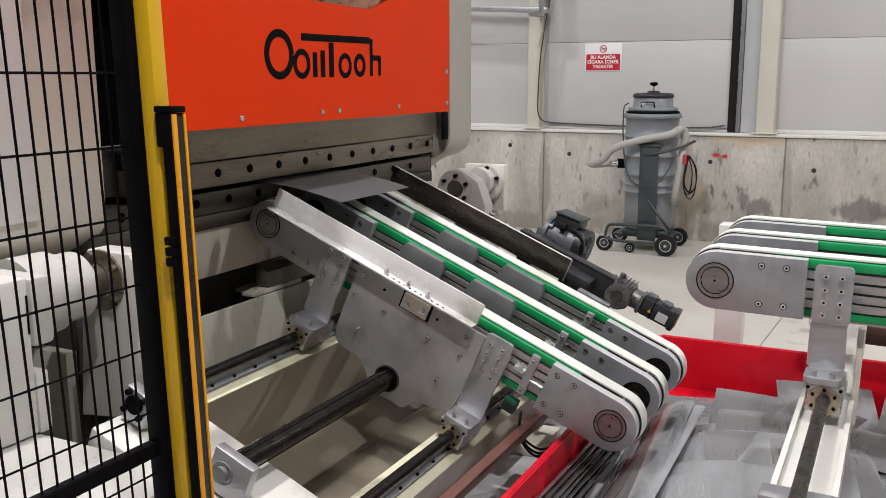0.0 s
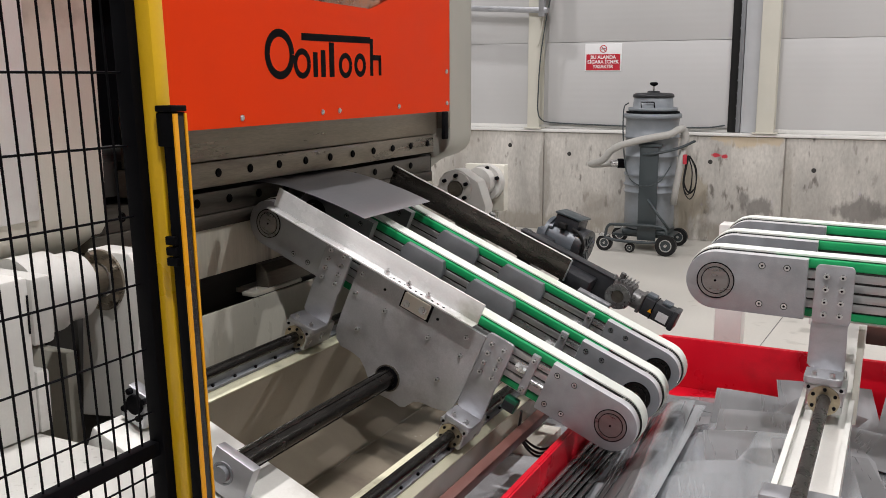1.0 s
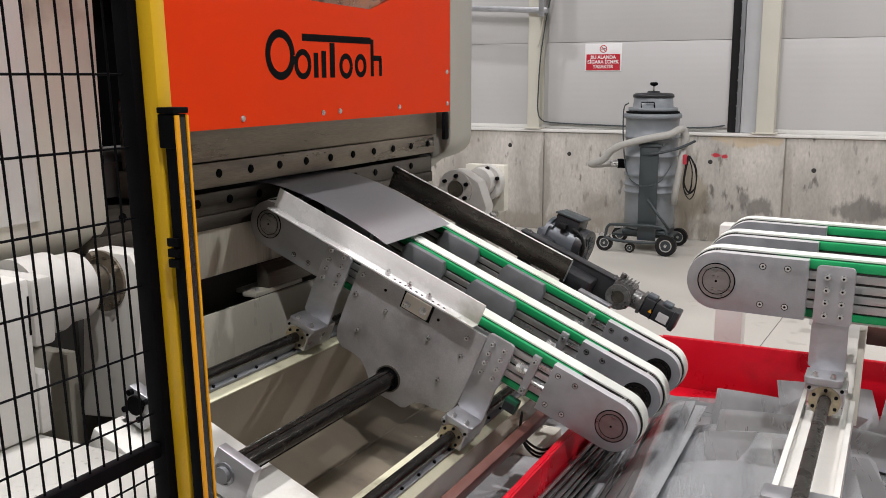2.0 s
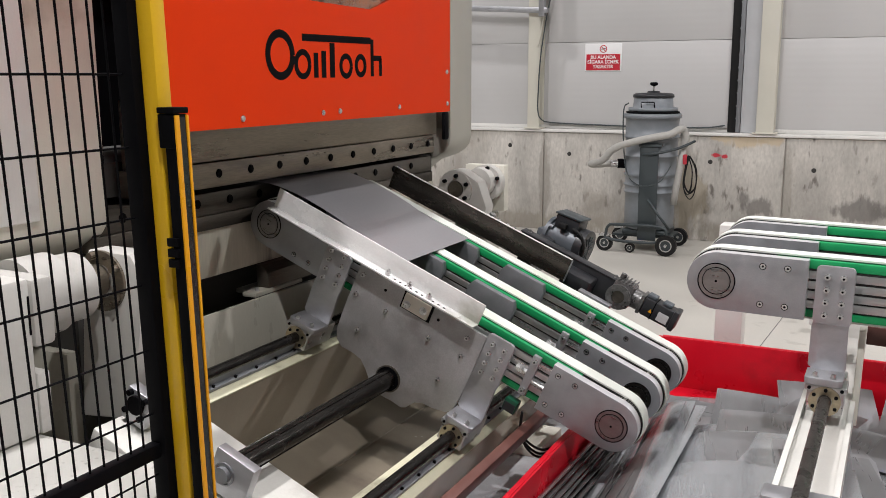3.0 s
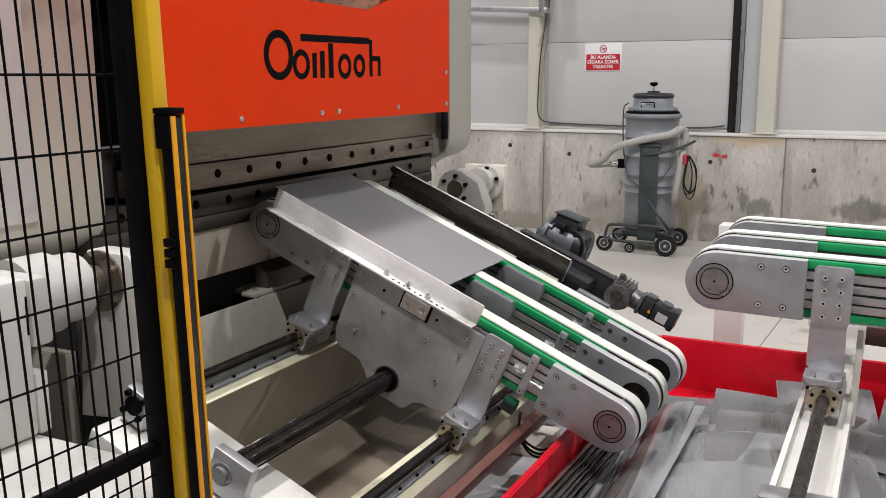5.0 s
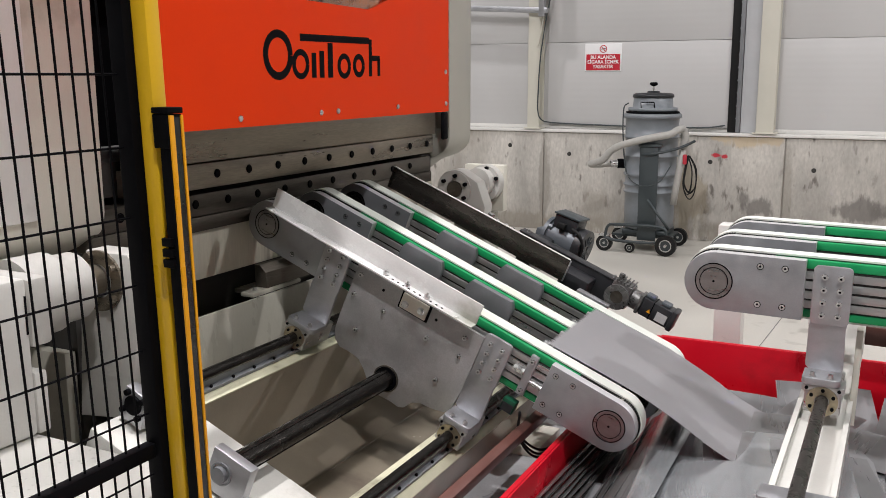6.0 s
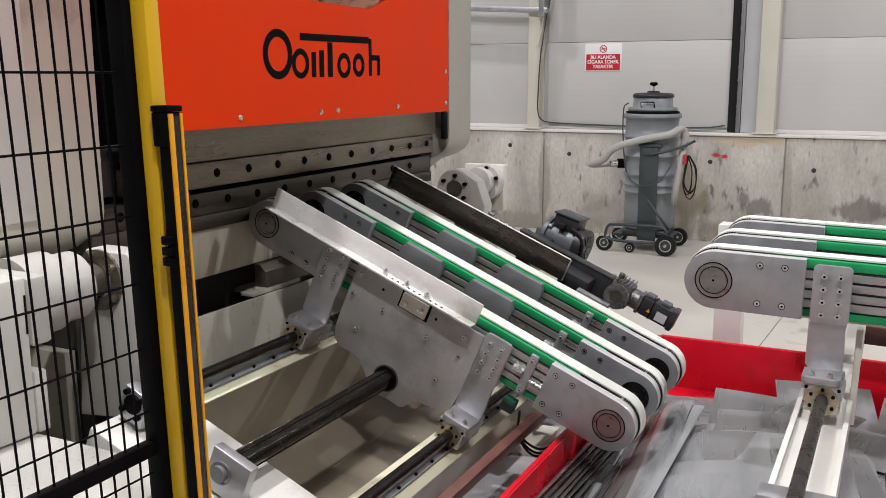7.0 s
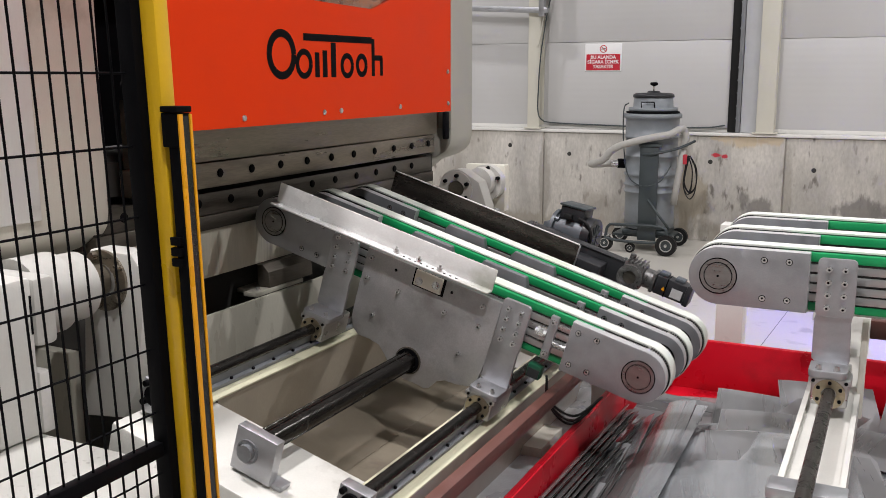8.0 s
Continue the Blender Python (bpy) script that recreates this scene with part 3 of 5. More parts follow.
part("viewing_window", box(solid(), -2.394, -2.386, 3.18, 4.18, 1.90, 2.6), M_GLASS, panel, "clear viewing window")
bm = solid()
cyl(bm, (-2.60, 3.5, 2.02), (-2.60, 4.6, 2.02), 0.10, 28)
part("drive_roll", bm, M_COPPER, press, "coppery roll behind the window")
for y, zz in ((2.948, 1.437), (3.519, 1.441), (3.66, 1.443), (4.227, 1.446), (4.792, 1.448), (4.787, 1.627), (2.42, 1.435)):
    bm = solid()
    lathe(bm, [(0.013, 0.0), (0.013, 0.004), (0.009, 0.008), (0.004, 0.0085)], seg=14)
    bmesh.ops.transform(bm, verts=bm.verts, matrix=pose(-2.372, y, zz, 0, 90, 0))
    part("screw", bm, M_SCREW, panel)
bm = solid()
box(bm, -2.50, -2.425, 2.42, 4.76, 1.274, 1.52, 0.004)
part("upper_beam", bm, M_STEEL, press)
bm = solid()
box(bm, -2.50, -2.412, 2.40, 4.705, 1.174, 1.272, 0.003)
ub = part("upper_blade", bm, M_STEEL, press)
bolt = solid()
cyl(bolt, (0, 0, 0), (0.006, 0, 0), 0.0145, 16)
ring(bolt, (0, 0, 0), (1, 0, 0), 0.0145, 0.018, 0.002, 16)
BOLT = finish("blade_bolt", bolt, M_BLACK)
for k in range(12):
    shared("blade_bolt", BOLT, ub, pose(-2.4125, 2.440 + 0.1988 * k, 1.227))
# lower blade takes the darker steel for the upper blade's shadow
bm = solid()
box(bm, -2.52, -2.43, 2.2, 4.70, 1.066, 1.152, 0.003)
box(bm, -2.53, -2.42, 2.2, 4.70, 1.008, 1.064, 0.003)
lb = part("lower_blade", bm, M_STEELD, press, "oily lower shear blade with the upper blade's shade in its colour")
for k in range(12):
    shared("blade_bolt", BOLT, lb, pose(-2.4305, 2.340 + 0.1925 * k, 1.115))
# bed box in near-black: the shade behind the blades is in its colour
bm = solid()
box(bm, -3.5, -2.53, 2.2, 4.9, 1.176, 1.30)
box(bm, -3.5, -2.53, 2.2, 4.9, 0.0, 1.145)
part("bed", bm, M_DARK, press, "press bed, near-black for the shade behind the blades")
bm = solid()
box(bm, -2.53, -2.44, 2.3, 4.75, 0.812, 1.005, 0.006)
part("front_apron", bm, M_APRON, press)
part("side_frame", box(solid(), -3.5, -2.54, 2.15, 2.199, 0.0, 0.655, 0.004), M_BASE, press)


part("base_beam", box(solid(), -2.378, -2.36, 2.28, 4.74, 0.0, 0.69, 0.004), M_BASE, press)
bm = solid()
box(bm, -2.44, -2.37, 2.98, 3.32, 0.692, 0.712, 0.006)
box(bm, -2.529, -2.44, 3.05, 3.25, 0.685, 0.705, 0.004)
rb = part("rest_arm", bm, M_BASE, press, "grey flat support arm")
part("wedge_block", prism(solid(), [(-2.44, 0.713), (-2.375, 0.713), (-2.38, 0.78), (-2.41, 0.811), (-2.44, 0.811)], 3.08, 3.40, 0.004), M_STEELD, press)
for y in (3.03, 3.28):
    shared("screw", SCREW, rb, pose(-2.40, y, 0.712, -90))


def press_column(y0, y1, name, drop=0.0):
    out = [(-3.6, 2.7), (-2.40, 2.7), (-2.40, 1.25), (-2.41, 1.20), (-2.44, 1.16), (-2.49, 1.13), (-2.60, 1.09), (-2.75, 0.98), (-2.80, 0.85), (-2.80, 0.0), (-3.6, 0.0)]
    out = [(x, zz - drop if 1.0 < zz < 2 else zz) for x, zz in out]
    return part(name, prism(solid(), out, y0, y1, 0.012), M_CREAM if y0 < 3 else M_GREYP, press)


# white plate added for the bluish light on the column's left part
for y0, y1, x1, mm in ((1.505, 1.965, -2.386, M_WHITE),):
    part("column_plate", box(solid(), -2.399, x1, y0, y1, 1.16, 2.68, 0.006), mm, press)
far = press_column(4.90, 5.20, "column")
near = press_column(1.50, 2.25, "column", 0.10)
bm = solid()
box(bm, -2.46, -2.402, 4.84, 4.895, 1.30, 2.6, 0.003)
part("slide_way", bm, M_STEEL, press)
bm = solid()
box(bm, -2.40, -2.375, 4.775, 4.83, 1.24, 1.40, 0.01)
part("stop_buffer", bm, M_BLACK, press)
# slide way in black, with the gap's deep shade in its colour
bm = solid()
box(bm, -2.62, -2.52, 2.253, 2.36, 1.3, 2.6, 0.003)
part("near_slide_way", bm, M_BLACK, press)
for zz in (1.45, 1.66, 1.95):
    part("slide_clip", box(solid(), -2.52, -2.49, 2.27, 2.31, zz, zz + 0.04, 0.003), M_GREEN, press)
bm = solid()
box(bm, -3.6, -2.42, 2.17, 4.9, 2.45, 2.68)
part("crown", bm, M_CREAM, press)
# black sheet added to paint the press's interior shade
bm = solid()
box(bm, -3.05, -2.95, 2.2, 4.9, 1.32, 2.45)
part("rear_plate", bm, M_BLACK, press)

part("drive_guard", box(solid(), -2.62, -2.50, 3.0, 3.5, 1.9, 2.3, 0.01), M_YELLOW, press, "yellow drive guard behind the window")

# logo on the front panel: plain black shapes
def ribbon(bm, pts, w):
    """A flat mitred band along points in the panel's plane."""
    n = len(pts)
    rows = []
    for k in range(n):
        a, c = Vector(pts[max(k - 1, 0)]), Vector(pts[min(k + 1, n - 1)])
        d = (c - a).normalized()
        s = Vector((-d.y, d.x))
        ww = w[k] if isinstance(w, (list, tuple)) else w
        p = Vector(pts[k])
        rows.append([p + s * ww / 2, p - s * ww / 2])
    for x, flip in ((-2.3705, 0), (-2.3718, 1)):
        vs = [[bm.verts.new((x, q.x, q.y)) for q in r] for r in rows]
        for a, c in zip(vs, vs[1:]):
            bm.faces.new((a[0], a[1], c[1], c[0]))
    return bm


def oval(y, zz, ry, rz, n=28):
    return [(y + ry * math.cos(2 * math.pi * k / n), zz + rz * math.sin(2 * math.pi * k / n)) for k in range(n + 1)]


LOGO = [(oval(3.212, 1.692, 0.086, 0.088), 0.033), (oval(3.373, 1.655, 0.051, 0.052), 0.026), ([(3.474, 1.597), (3.474, 1.706)], 0.034), ([(3.536, 1.597), (3.536, 1.716)], 0.036),
        ([(3.372, 1.770), (3.948, 1.773)], 0.031), ([(3.960, 1.780), (3.960, 1.602)], 0.028), ([(3.606, 1.752), (3.606, 1.597)], 0.040),
        (oval(3.722, 1.650, 0.045, 0.046), 0.025), (oval(3.852, 1.653, 0.040, 0.043), 0.026), ([(4.040, 1.690), (4.040, 1.604)], 0.026), ([(3.976, 1.690), (4.050, 1.690)], 0.026)]
for pts, w in LOGO:
    part("logo_shape", ribbon(solid(), pts, w), M_BLACK, panel)

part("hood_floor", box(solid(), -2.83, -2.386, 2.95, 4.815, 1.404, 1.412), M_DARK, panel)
panel.matrix_basis = Matrix.Translation((0, 0, 1.6)) @ Matrix.Diagonal((0.855, 0.855, 0.855, 1)) @ Matrix.Translation((0, 0, -1.6))

part("hood_side", box(solid(), -2.83, -2.386, 4.82, 4.829, 1.413, 2.62), M_ORANGE, panel)
part("hood_top", box(solid(), -2.83, -2.386, 2.95, 4.829, 2.621, 2.63), M_ORANGE, panel)

# ---- bearings and pedestals beside the press ----
ped = thing("pivot_pedestal", "white pedestal with a thick pivot bearing housing", "machine base")
bm = solid()
box(bm, -2.55, -2.12, 1.12, 1.69, 0.603, 1.06, 0.014)
part("housing", bm, M_PED, ped)
part("pillar", box(solid(), -2.60, -2.122, 1.692, 1.735, 0.603, 0.785, 0.008), M_PED, ped)
bm = solid()
box(bm, -2.50, -2.118, 1.692, 1.768, 0.855, 1.055, 0.018)
part("cover", bm, M_GREYW, ped)
part("slot", box(solid(), -2.1195, -2.1175, 1.676, 1.682, 0.90, 1.01), M_BLACK, ped)
bm = solid()
cyl(bm, (-2.30, 1.77, 0.955), (-2.30, 1.90, 0.955), 0.125, 40)
cyl(bm, (-2.30, 1.90, 0.955), (-2.30, 2.0, 0.955), 0.108, 40)
part("sleeve", bm, M_GREYW, ped)
bm = solid()
cyl(bm, (-2.30, 2.0, 0.955), (-2.30, 2.09, 0.955), 0.055, 28)
part("pivot_pin", bm, M_STEEL, ped)
bm = solid()
prism(bm, [(-2.42, 0.47), (-2.37, 0.98), (-2.34, 1.05), (-2.16, 1.05), (-2.12, 1.0), (-2.13, 0.82), (-2.17, 0.60), (-2.24, 0.49)], 2.095, 2.20, 0.01)
part("swing_arm", bm, M_PED, ped)
bm = solid()
ring(bm, (-2.28, 2.085, 0.955), (0, 1, 0), 0.056, 0.10, 0.012, 36)
for k in range(5):
    a = k * math.pi * 0.4 + 0.6
    cyl(bm, (-2.28 + 0.085 * math.cos(a), 2.065, 0.955 + 0.085 * math.sin(a)), (-2.28 + 0.085 * math.cos(a), 2.09, 0.955 + 0.085 * math.sin(a)), 0.013, 10)
part("pivot_flange", bm, M_STEEL, ped)
bm = solid()
box(bm, -2.75, -1.56, 0.95, 1.705, 0.0, 0.60, 0.012)
part("base", bm, M_ENDB, ped)

farped = thing("pivot_pedestal", "white pivot bearing bracket beside the press", "machine base")
DISC = [(0.115 * math.cos(radians(a)), 0.115 * math.sin(radians(a))) for a in range(70, 251, 15)]
# bracket and flanges in the duller off-white: the press's shadow is in it
part("bracket", prism(solid(), [(-2.319 + x, 0.953 + zz) for x, zz in DISC] + [(-2.33, 0.78), (-2.15, 0.74), (-2.125, 0.855), (-2.176, 0.998)], 4.80, 4.91, 0.005), M_PED, farped)
bm = solid()
ring(bm, (-2.319, 4.793, 0.953), (0, 1, 0), 0.052, 0.104, 0.008, 36)
part("flange", bm, M_PED, farped)
bm = solid()
cyl(bm, (-2.319, 4.789, 0.953), (-2.319, 4.80, 0.953), 0.047, 32)
cyl(bm, (-2.319, 4.785, 0.953), (-2.319, 4.79, 0.953), 0.008, 10)
part("bearing_cap", bm, M_STEELD, farped, "dark brown steel bearing cap")
CAPB = finish("hex_bolt", cyl(solid(), (0, 0, 0), (0, -0.02, 0), 0.012, 6), M_BLACK)
for k in range(6):
    a = k * math.pi / 3 + 0.42
    shared("hex_bolt", CAPB, farped, pose(-2.319 + 0.080 * math.cos(a), 4.793, 0.953 + 0.080 * math.sin(a)))
part("sleeve", cyl(solid(), (-2.23, 4.912, 0.985), (-2.23, 4.985, 0.985), 0.085, 36), M_PED, farped)
part("flange", cyl(solid(), (-2.22, 4.986, 0.975), (-2.22, 5.05, 0.975), 0.108, 40), M_PED, farped)
for a in (20, 75, 130):
    shared("hex_bolt", CAPB, farped, pose(-2.22 + 0.093 * math.cos(radians(a)), 4.985, 0.975 + 0.093 * math.sin(radians(a))))
part("back_plate", box(solid(), -2.375, -2.118, 5.052, 5.12, 0.80, 1.078, 0.006), M_IVORY, farped)
part("post", box(solid(), -2.40, -2.18, 4.95, 5.13, 0.0, 0.79, 0.01), M_GREYP, farped)

# ---- tilting table: frame, lanes, guides, drives ----
TILT = pose(-2.301, 3.0, 1.008, 0, 23.07, 0)
RUN = 1.585          # drum to drum
TILTING = []         # all that swings with the table


def tilting(name, label, category, group="", y=0.0):
    ob = thing(name, label, category, group, TILT @ pose(0, y, 0))
    far = min(1.0, max(0.0, y / 0.9)) if name == "belt_lane" else (1.0 if "motor" in name or name == "drive_cover" or "dark bare" in label else 0.0)
    TILTING.append((ob, pose(0, y, 0), far))
    return ob


def stadium(x0, x1, r, round0, round1, n=16):
    """Outline of a plate with half-round ends."""
    out = []
    if round0:
        out += [(x0 + r * math.cos(radians(90 + 180 * k / n)), r * math.sin(radians(90 + 180 * k / n))) for k in range(n + 1)]
    else:
        out += [(x0, r), (x0, -r)]
    if round1:
        out += [(x1 + r * math.cos(radians(-90 + 180 * k / n)), r * math.sin(radians(-90 + 180 * k / n))) for k in range(n + 1)]
    else:
        out += [(x1, -r), (x1, r)]
    return out


def loop_band(bm, x0, x1, r0, r1, y0, y1, n=18):
    """An endless band round two drums."""
    def line(r):
        a = [(x0 + r * math.cos(radians(90 + 180 * k / n)), r * math.sin(radians(90 + 180 * k / n))) for k in range(n + 1)]
        c = [(x1 + r * math.cos(radians(-90 + 180 * k / n)), r * math.sin(radians(-90 + 180 * k / n))) for k in range(n + 1)]
        return a + c
    o, i = line(r1), line(r0)
    rows = [[bm.verts.new((x, y, zz)) for x, zz in src] for src, y in ((o, y0), (o, y1), (i, y1), (i, y0))]
    for a in range(4):
        p, q = rows[a], rows[(a + 1) % 4]
        for k in range(len(p)):
            j = (k + 1) % len(p)
            bm.faces.new((p[k], q[k], q[j], p[j]))
    bmesh.ops.recalc_face_normals(bm, faces=bm.faces)
    return bm


def end_plate(lane, x0, x1, left, material, y0=0.0, heights=(0.063, -0.061)):
    """A round-ended side plate with its bearing cover and screws."""
    pl = part("end_plate", prism(solid(), stadium(x0, x1, 0.0955, left, not left), y0, 0.0180, 0.003), material, lane)
    pl.data.materials.append(M_LITEDGE)
    # rim faces painted brighter, as if lit from above
    for f in pl.data.polygons:
        if abs(f.normal.y) < 0.8:
            f.material_index = 1
    cx = x0 if left else x1
    bm = solid()
    ring(bm, (cx, y0 - 0.0025, 0), (0, 1, 0), 0.0565, 0.060, 0.002, 40)
    ring(bm, (cx, y0 - 0.0025, 0), (0, 1, 0), 0.0430, 0.0455, 0.002, 40)
    part("bearing_groove", bm, M_BLACK, pl)
    bm = solid()
    cyl(bm, (cx, y0 - 0.004, 0), (cx, y0 + 0.002, 0), 0.042, 36)
    ring(bm, (cx, y0 - 0.002, 0), (0, 1, 0), 0.0458, 0.0562, 0.002, 40)
    # inner lanes' covers take dark shaft steel for their shaded hubs
    part("bearing_cover", bm, M_COVER if material is M_ENDP else M_SHAFT, pl)
    if material is not M_ENDP:
        part("axle_end", cyl(solid(), (cx, y0 - 0.0052, 0), (cx, y0 - 0.003, 0), 0.020, 24), M_STEELD, pl)
    part("centre_hole", cyl(solid(), (cx, y0 - 0.0065, 0), (cx, y0 - 0.003, 0), 0.004, 10), M_BLACK, pl)
    xs = (x1 - 0.135, x1 - 0.06) if left else (x0 + 0.03, x0 + 0.10)
    screws(pl, [(x, zz) for x in xs for zz in heights], y0 - 0.0002, FLUSH)
    return pl


def lane_body(lane, run, x_left, x_right, off):
    """The extrusion, green guides, belt and drums of one lane."""
    # near-black core paints the shade between the extrusion's bars
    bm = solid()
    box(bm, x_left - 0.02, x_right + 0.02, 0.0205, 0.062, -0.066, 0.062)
    part("extrusion_core", bm, M_DARK, lane, "extrusion core, near-black for the shade in its slots")
    bm = solid()
    for zz in (-0.066, -0.036, -0.004, 0.028):
        box(bm, x_left - 0.02, x_right + 0.02, 0.012, 0.024, zz + 0.004, zz + 0.028, 0.002)
    part("extrusion", bm, M_PROF, lane)
    bm = solid()
    box(bm, x_left - 0.10, x_right + 0.10, 0.016, 0.072, 0.064, 0.0925, 0.002)
    part("upper_guide", bm, M_GREEN, lane, "green plastic belt guide")
    bm = solid()
    box(bm, x_left - 0.0, x_right + 0.0, 0.016, 0.072, -0.0925, -0.068, 0.002)
    part("lower_guide", bm, M_GREEN, lane, "green plastic belt guide")
    part("belt", loop_band(solid(), 0, run, 0.0965, 0.1025, 0.0335, 0.098), M_BELT, lane, "pale cream conveyor belt")
    for cx, base in ((0.0, 90), (run, -90)):
        teeth = solid()
        for k in range(34):
            a = radians(base + 180 * (k + 0.5) / 34)
            if math.cos(a) * (1 if base < 0 else -1) < -0.2:
                continue
            box(teeth, -0.0027, 0.0027, 0.0190, 0.0330, 0.086, 0.0985, m=Matrix.Translation((cx, 0, 0)) @ Matrix.Rotation(math.pi / 2 - a, 4, "Y"))
        a, c = (0.004, x_left - 0.102) if base > 0 else (x_right + 0.102, run - 0.004)
        for k in range(int((c - a) / 0.0083)):
            box(teeth, a + 0.0083 * k, a + 0.0083 * k + 0.0052, 0.0190, 0.0330, 0.088, 0.0962)
        box(teeth, a, c, 0.0190, 0.0330, 0.080, 0.0878)
        part("belt_teeth", teeth, M_TOOTH, lane, "dark toothed belt edge")
        bm = solid()
        ring(bm, (cx, 0.0190, 0), (0, 1, 0), 0.084, 0.0945, 0.0138, 40)
        part("belt_edge", bm, M_BELTE, lane)
    for cx in (0.0, run):
        part("drum", cyl(solid(), (cx, 0.020, 0), (cx, 0.096, 0), 0.087, 36), M_ALUD, lane)


def spacer(lane, x0, x1, z0=-0.03, z1=0.093):
    pts = [(x0, z0), (x1, z0), (x1, z1 - 0.03), (x1 - 0.015, z1), (x0 + 0.015, z1), (x0, z1 - 0.03)]
    # plate tone darkened for the shade between the lanes
    pl = part("spacer_plate", prism(solid(), pts, -0.020, 0.011, 0.002), M_ALUD, lane)
    return pl


def clamp(lane, x):
    cl = part("belt_clamp", box(solid(), x - 0.016, x + 0.016, -0.008, 0.0115, -0.085, 0.082, 0.003), M_ALU, lane)
    screws(cl, [(x, 0.06), (x, -0.065)], -0.008)
    bm = solid()
    cyl(bm, (x + 0.016, -0.002, -0.02), (x + 0.075, -0.002, -0.02), 0.010, 12)
    cyl(bm, (x - 0.06, 0.0, 0.0), (x - 0.016, 0.0, 0.0), 0.013, 6)
    part("tension_bolt", bm, M_SCREW, cl)


lanes = []
for k, (y, word) in enumerate(((0.045, "beside the white guide rail"), (0.375, "amid the tilting table"), (0.715, "beside the dark steel guide"))):
    lane = tilting("belt_lane", "narrow conveyor lane, pale belt, " + word, "conveyor", "lanes of the tilting table", y - 0.02)
    lanes.append(lane)
    off = -0.024
    lane_body(lane, RUN, 0.29, 1.31, off)
    # first lane gets the lit plate metal, the others its shaded copy
    end_plate(lane, 0.0, 0.29, True, M_ENDP if k == 0 else M_ALUD, off)
    end_plate(lane, 1.31, RUN, False, M_ENDP if k == 0 else M_ALUD, off)
    part("back_plate", prism(solid(), stadium(1.31, RUN, 0.09, False, True), 0.0985, 0.108, 0.002), M_ALUD, lane)
    part("back_plate", prism(solid(), stadium(0.0, 0.29, 0.09, True, False), 0.0985, 0.108, 0.002), M_ALUD, lane)
    if k:
        spacer(lane, 0.785, 1.005)
        spacer(lane, 0.45, 0.66)
        clamp(lane, 1.232)
    else:
        clamp(lane, 1.24)

table = tilting("tilting_frame", "cream welded tilting frame carrying dark greased shafts", "machine frame")
RAIL_SCREW = finish("rail_screw", cyl(solid(), (0, 0, 0), (0, 0, 0.007), 0.006, 8), M_BLACK)
SA, SM, SB, SN = 0.357, 0.744, 1.10, -0.305
for sx, r, y0 in ((SA, 0.0205, -0.93), (SB, 0.0205, -0.93), (SM, 0.035, -0.965)):
    sh = part("shaft", cyl(solid(), (sx, y0, SN), (sx, 1.25, SN), r, 28), M_SHAFT, table, "dark greased steel shaft")
    if sx == SM:
        bm = solid()
        for a in (-60, -10, 40, 130, 220):
            box(bm, -0.006, 0.006, y0 + 0.04, 1.2, r - 0.002, r + 0.0035, 0.001, m=Matrix.Translation((sx, 0, SN)) @ Matrix.Rotation(radians(a), 4, "Y"))
        part("spline", bm, M_SHAFT, sh)
for sx in (SA, SB):
    bm = solid()
    box(bm, sx - 0.010, sx + 0.010, -0.92, 1.2, SN - 0.052, SN - 0.017)
    box(bm, sx - 0.028, sx + 0.028, -0.92, 1.2, SN - 0.064, SN - 0.050, 0.002)
    rail = part("shaft_support", bm, M_ALUD, table)
    for k in range(17):
        shared("rail_screw", RAIL_SCREW, rail, pose(sx + 0.019, -0.86 + 0.12 * k, SN - 0.050))
    bmm = part("beam", box(solid(), sx - 0.075, sx + 0.065, -0.95, 1.2, SN - 0.075, SN - 0.066, 0.003), M_STRIP, table)
    part("web", box(solid(), sx - 0.070, sx + 0.060, -0.728, 1.2, SN - 0.44, SN - 0.0755), M_INNER, bmm, "grey-beige beam web with the frame's inner shade in its colour")
part("end_beam", box(solid(), SA - 0.06, SB + 0.16, -1.08, -0.73, SN - 0.30, SN - 0.085, 0.008), M_BRKT, table)
part("end_beam", box(solid(), SA - 0.12, SB + 0.12, 1.202, 1.36, SN - 0.30, SN - 0.085, 0.008), M_CREAM, table)
# tray tone kept dark: it holds the shade below the table
part("tray", prism(solid(), [(SA + 0.0605, SN - 0.43), (SA + 0.36, SN - 0.41), (SB - 0.0705, SN - 0.335), (SB - 0.0705, SN - 0.347), (SA + 0.36, SN - 0.422), (SA + 0.0605, SN - 0.442)], -0.728, 1.2), M_OLIVE, table, "glossy olive-beige drip tray with the frame's inner shade in its colour")
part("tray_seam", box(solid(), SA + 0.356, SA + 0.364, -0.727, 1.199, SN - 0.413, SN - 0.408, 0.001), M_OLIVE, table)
# near-black sheet added for the dark gap under the frame
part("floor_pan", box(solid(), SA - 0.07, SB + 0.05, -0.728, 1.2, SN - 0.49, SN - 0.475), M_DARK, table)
bm = solid()
box(bm, 0.692, 0.838, -1.0, -0.962, -0.38, -0.236, 0.004)
box(bm, 0.80, 0.872, -0.985, -0.935, -0.3885, -0.372, 0.003)
cv = part("end_bearing", bm, M_ALU, table, "bright block at the shaft's end")
bm = solid()
cyl(bm, (SM, -1.018, SN), (SM, -0.99, SN), 0.026, 28)
ring(bm, (SM, -1.004, SN), (0, 1, 0), 0.032, 0.038, 0.004, 32)
part("shaft_cap", bm, M_ALUD, cv)
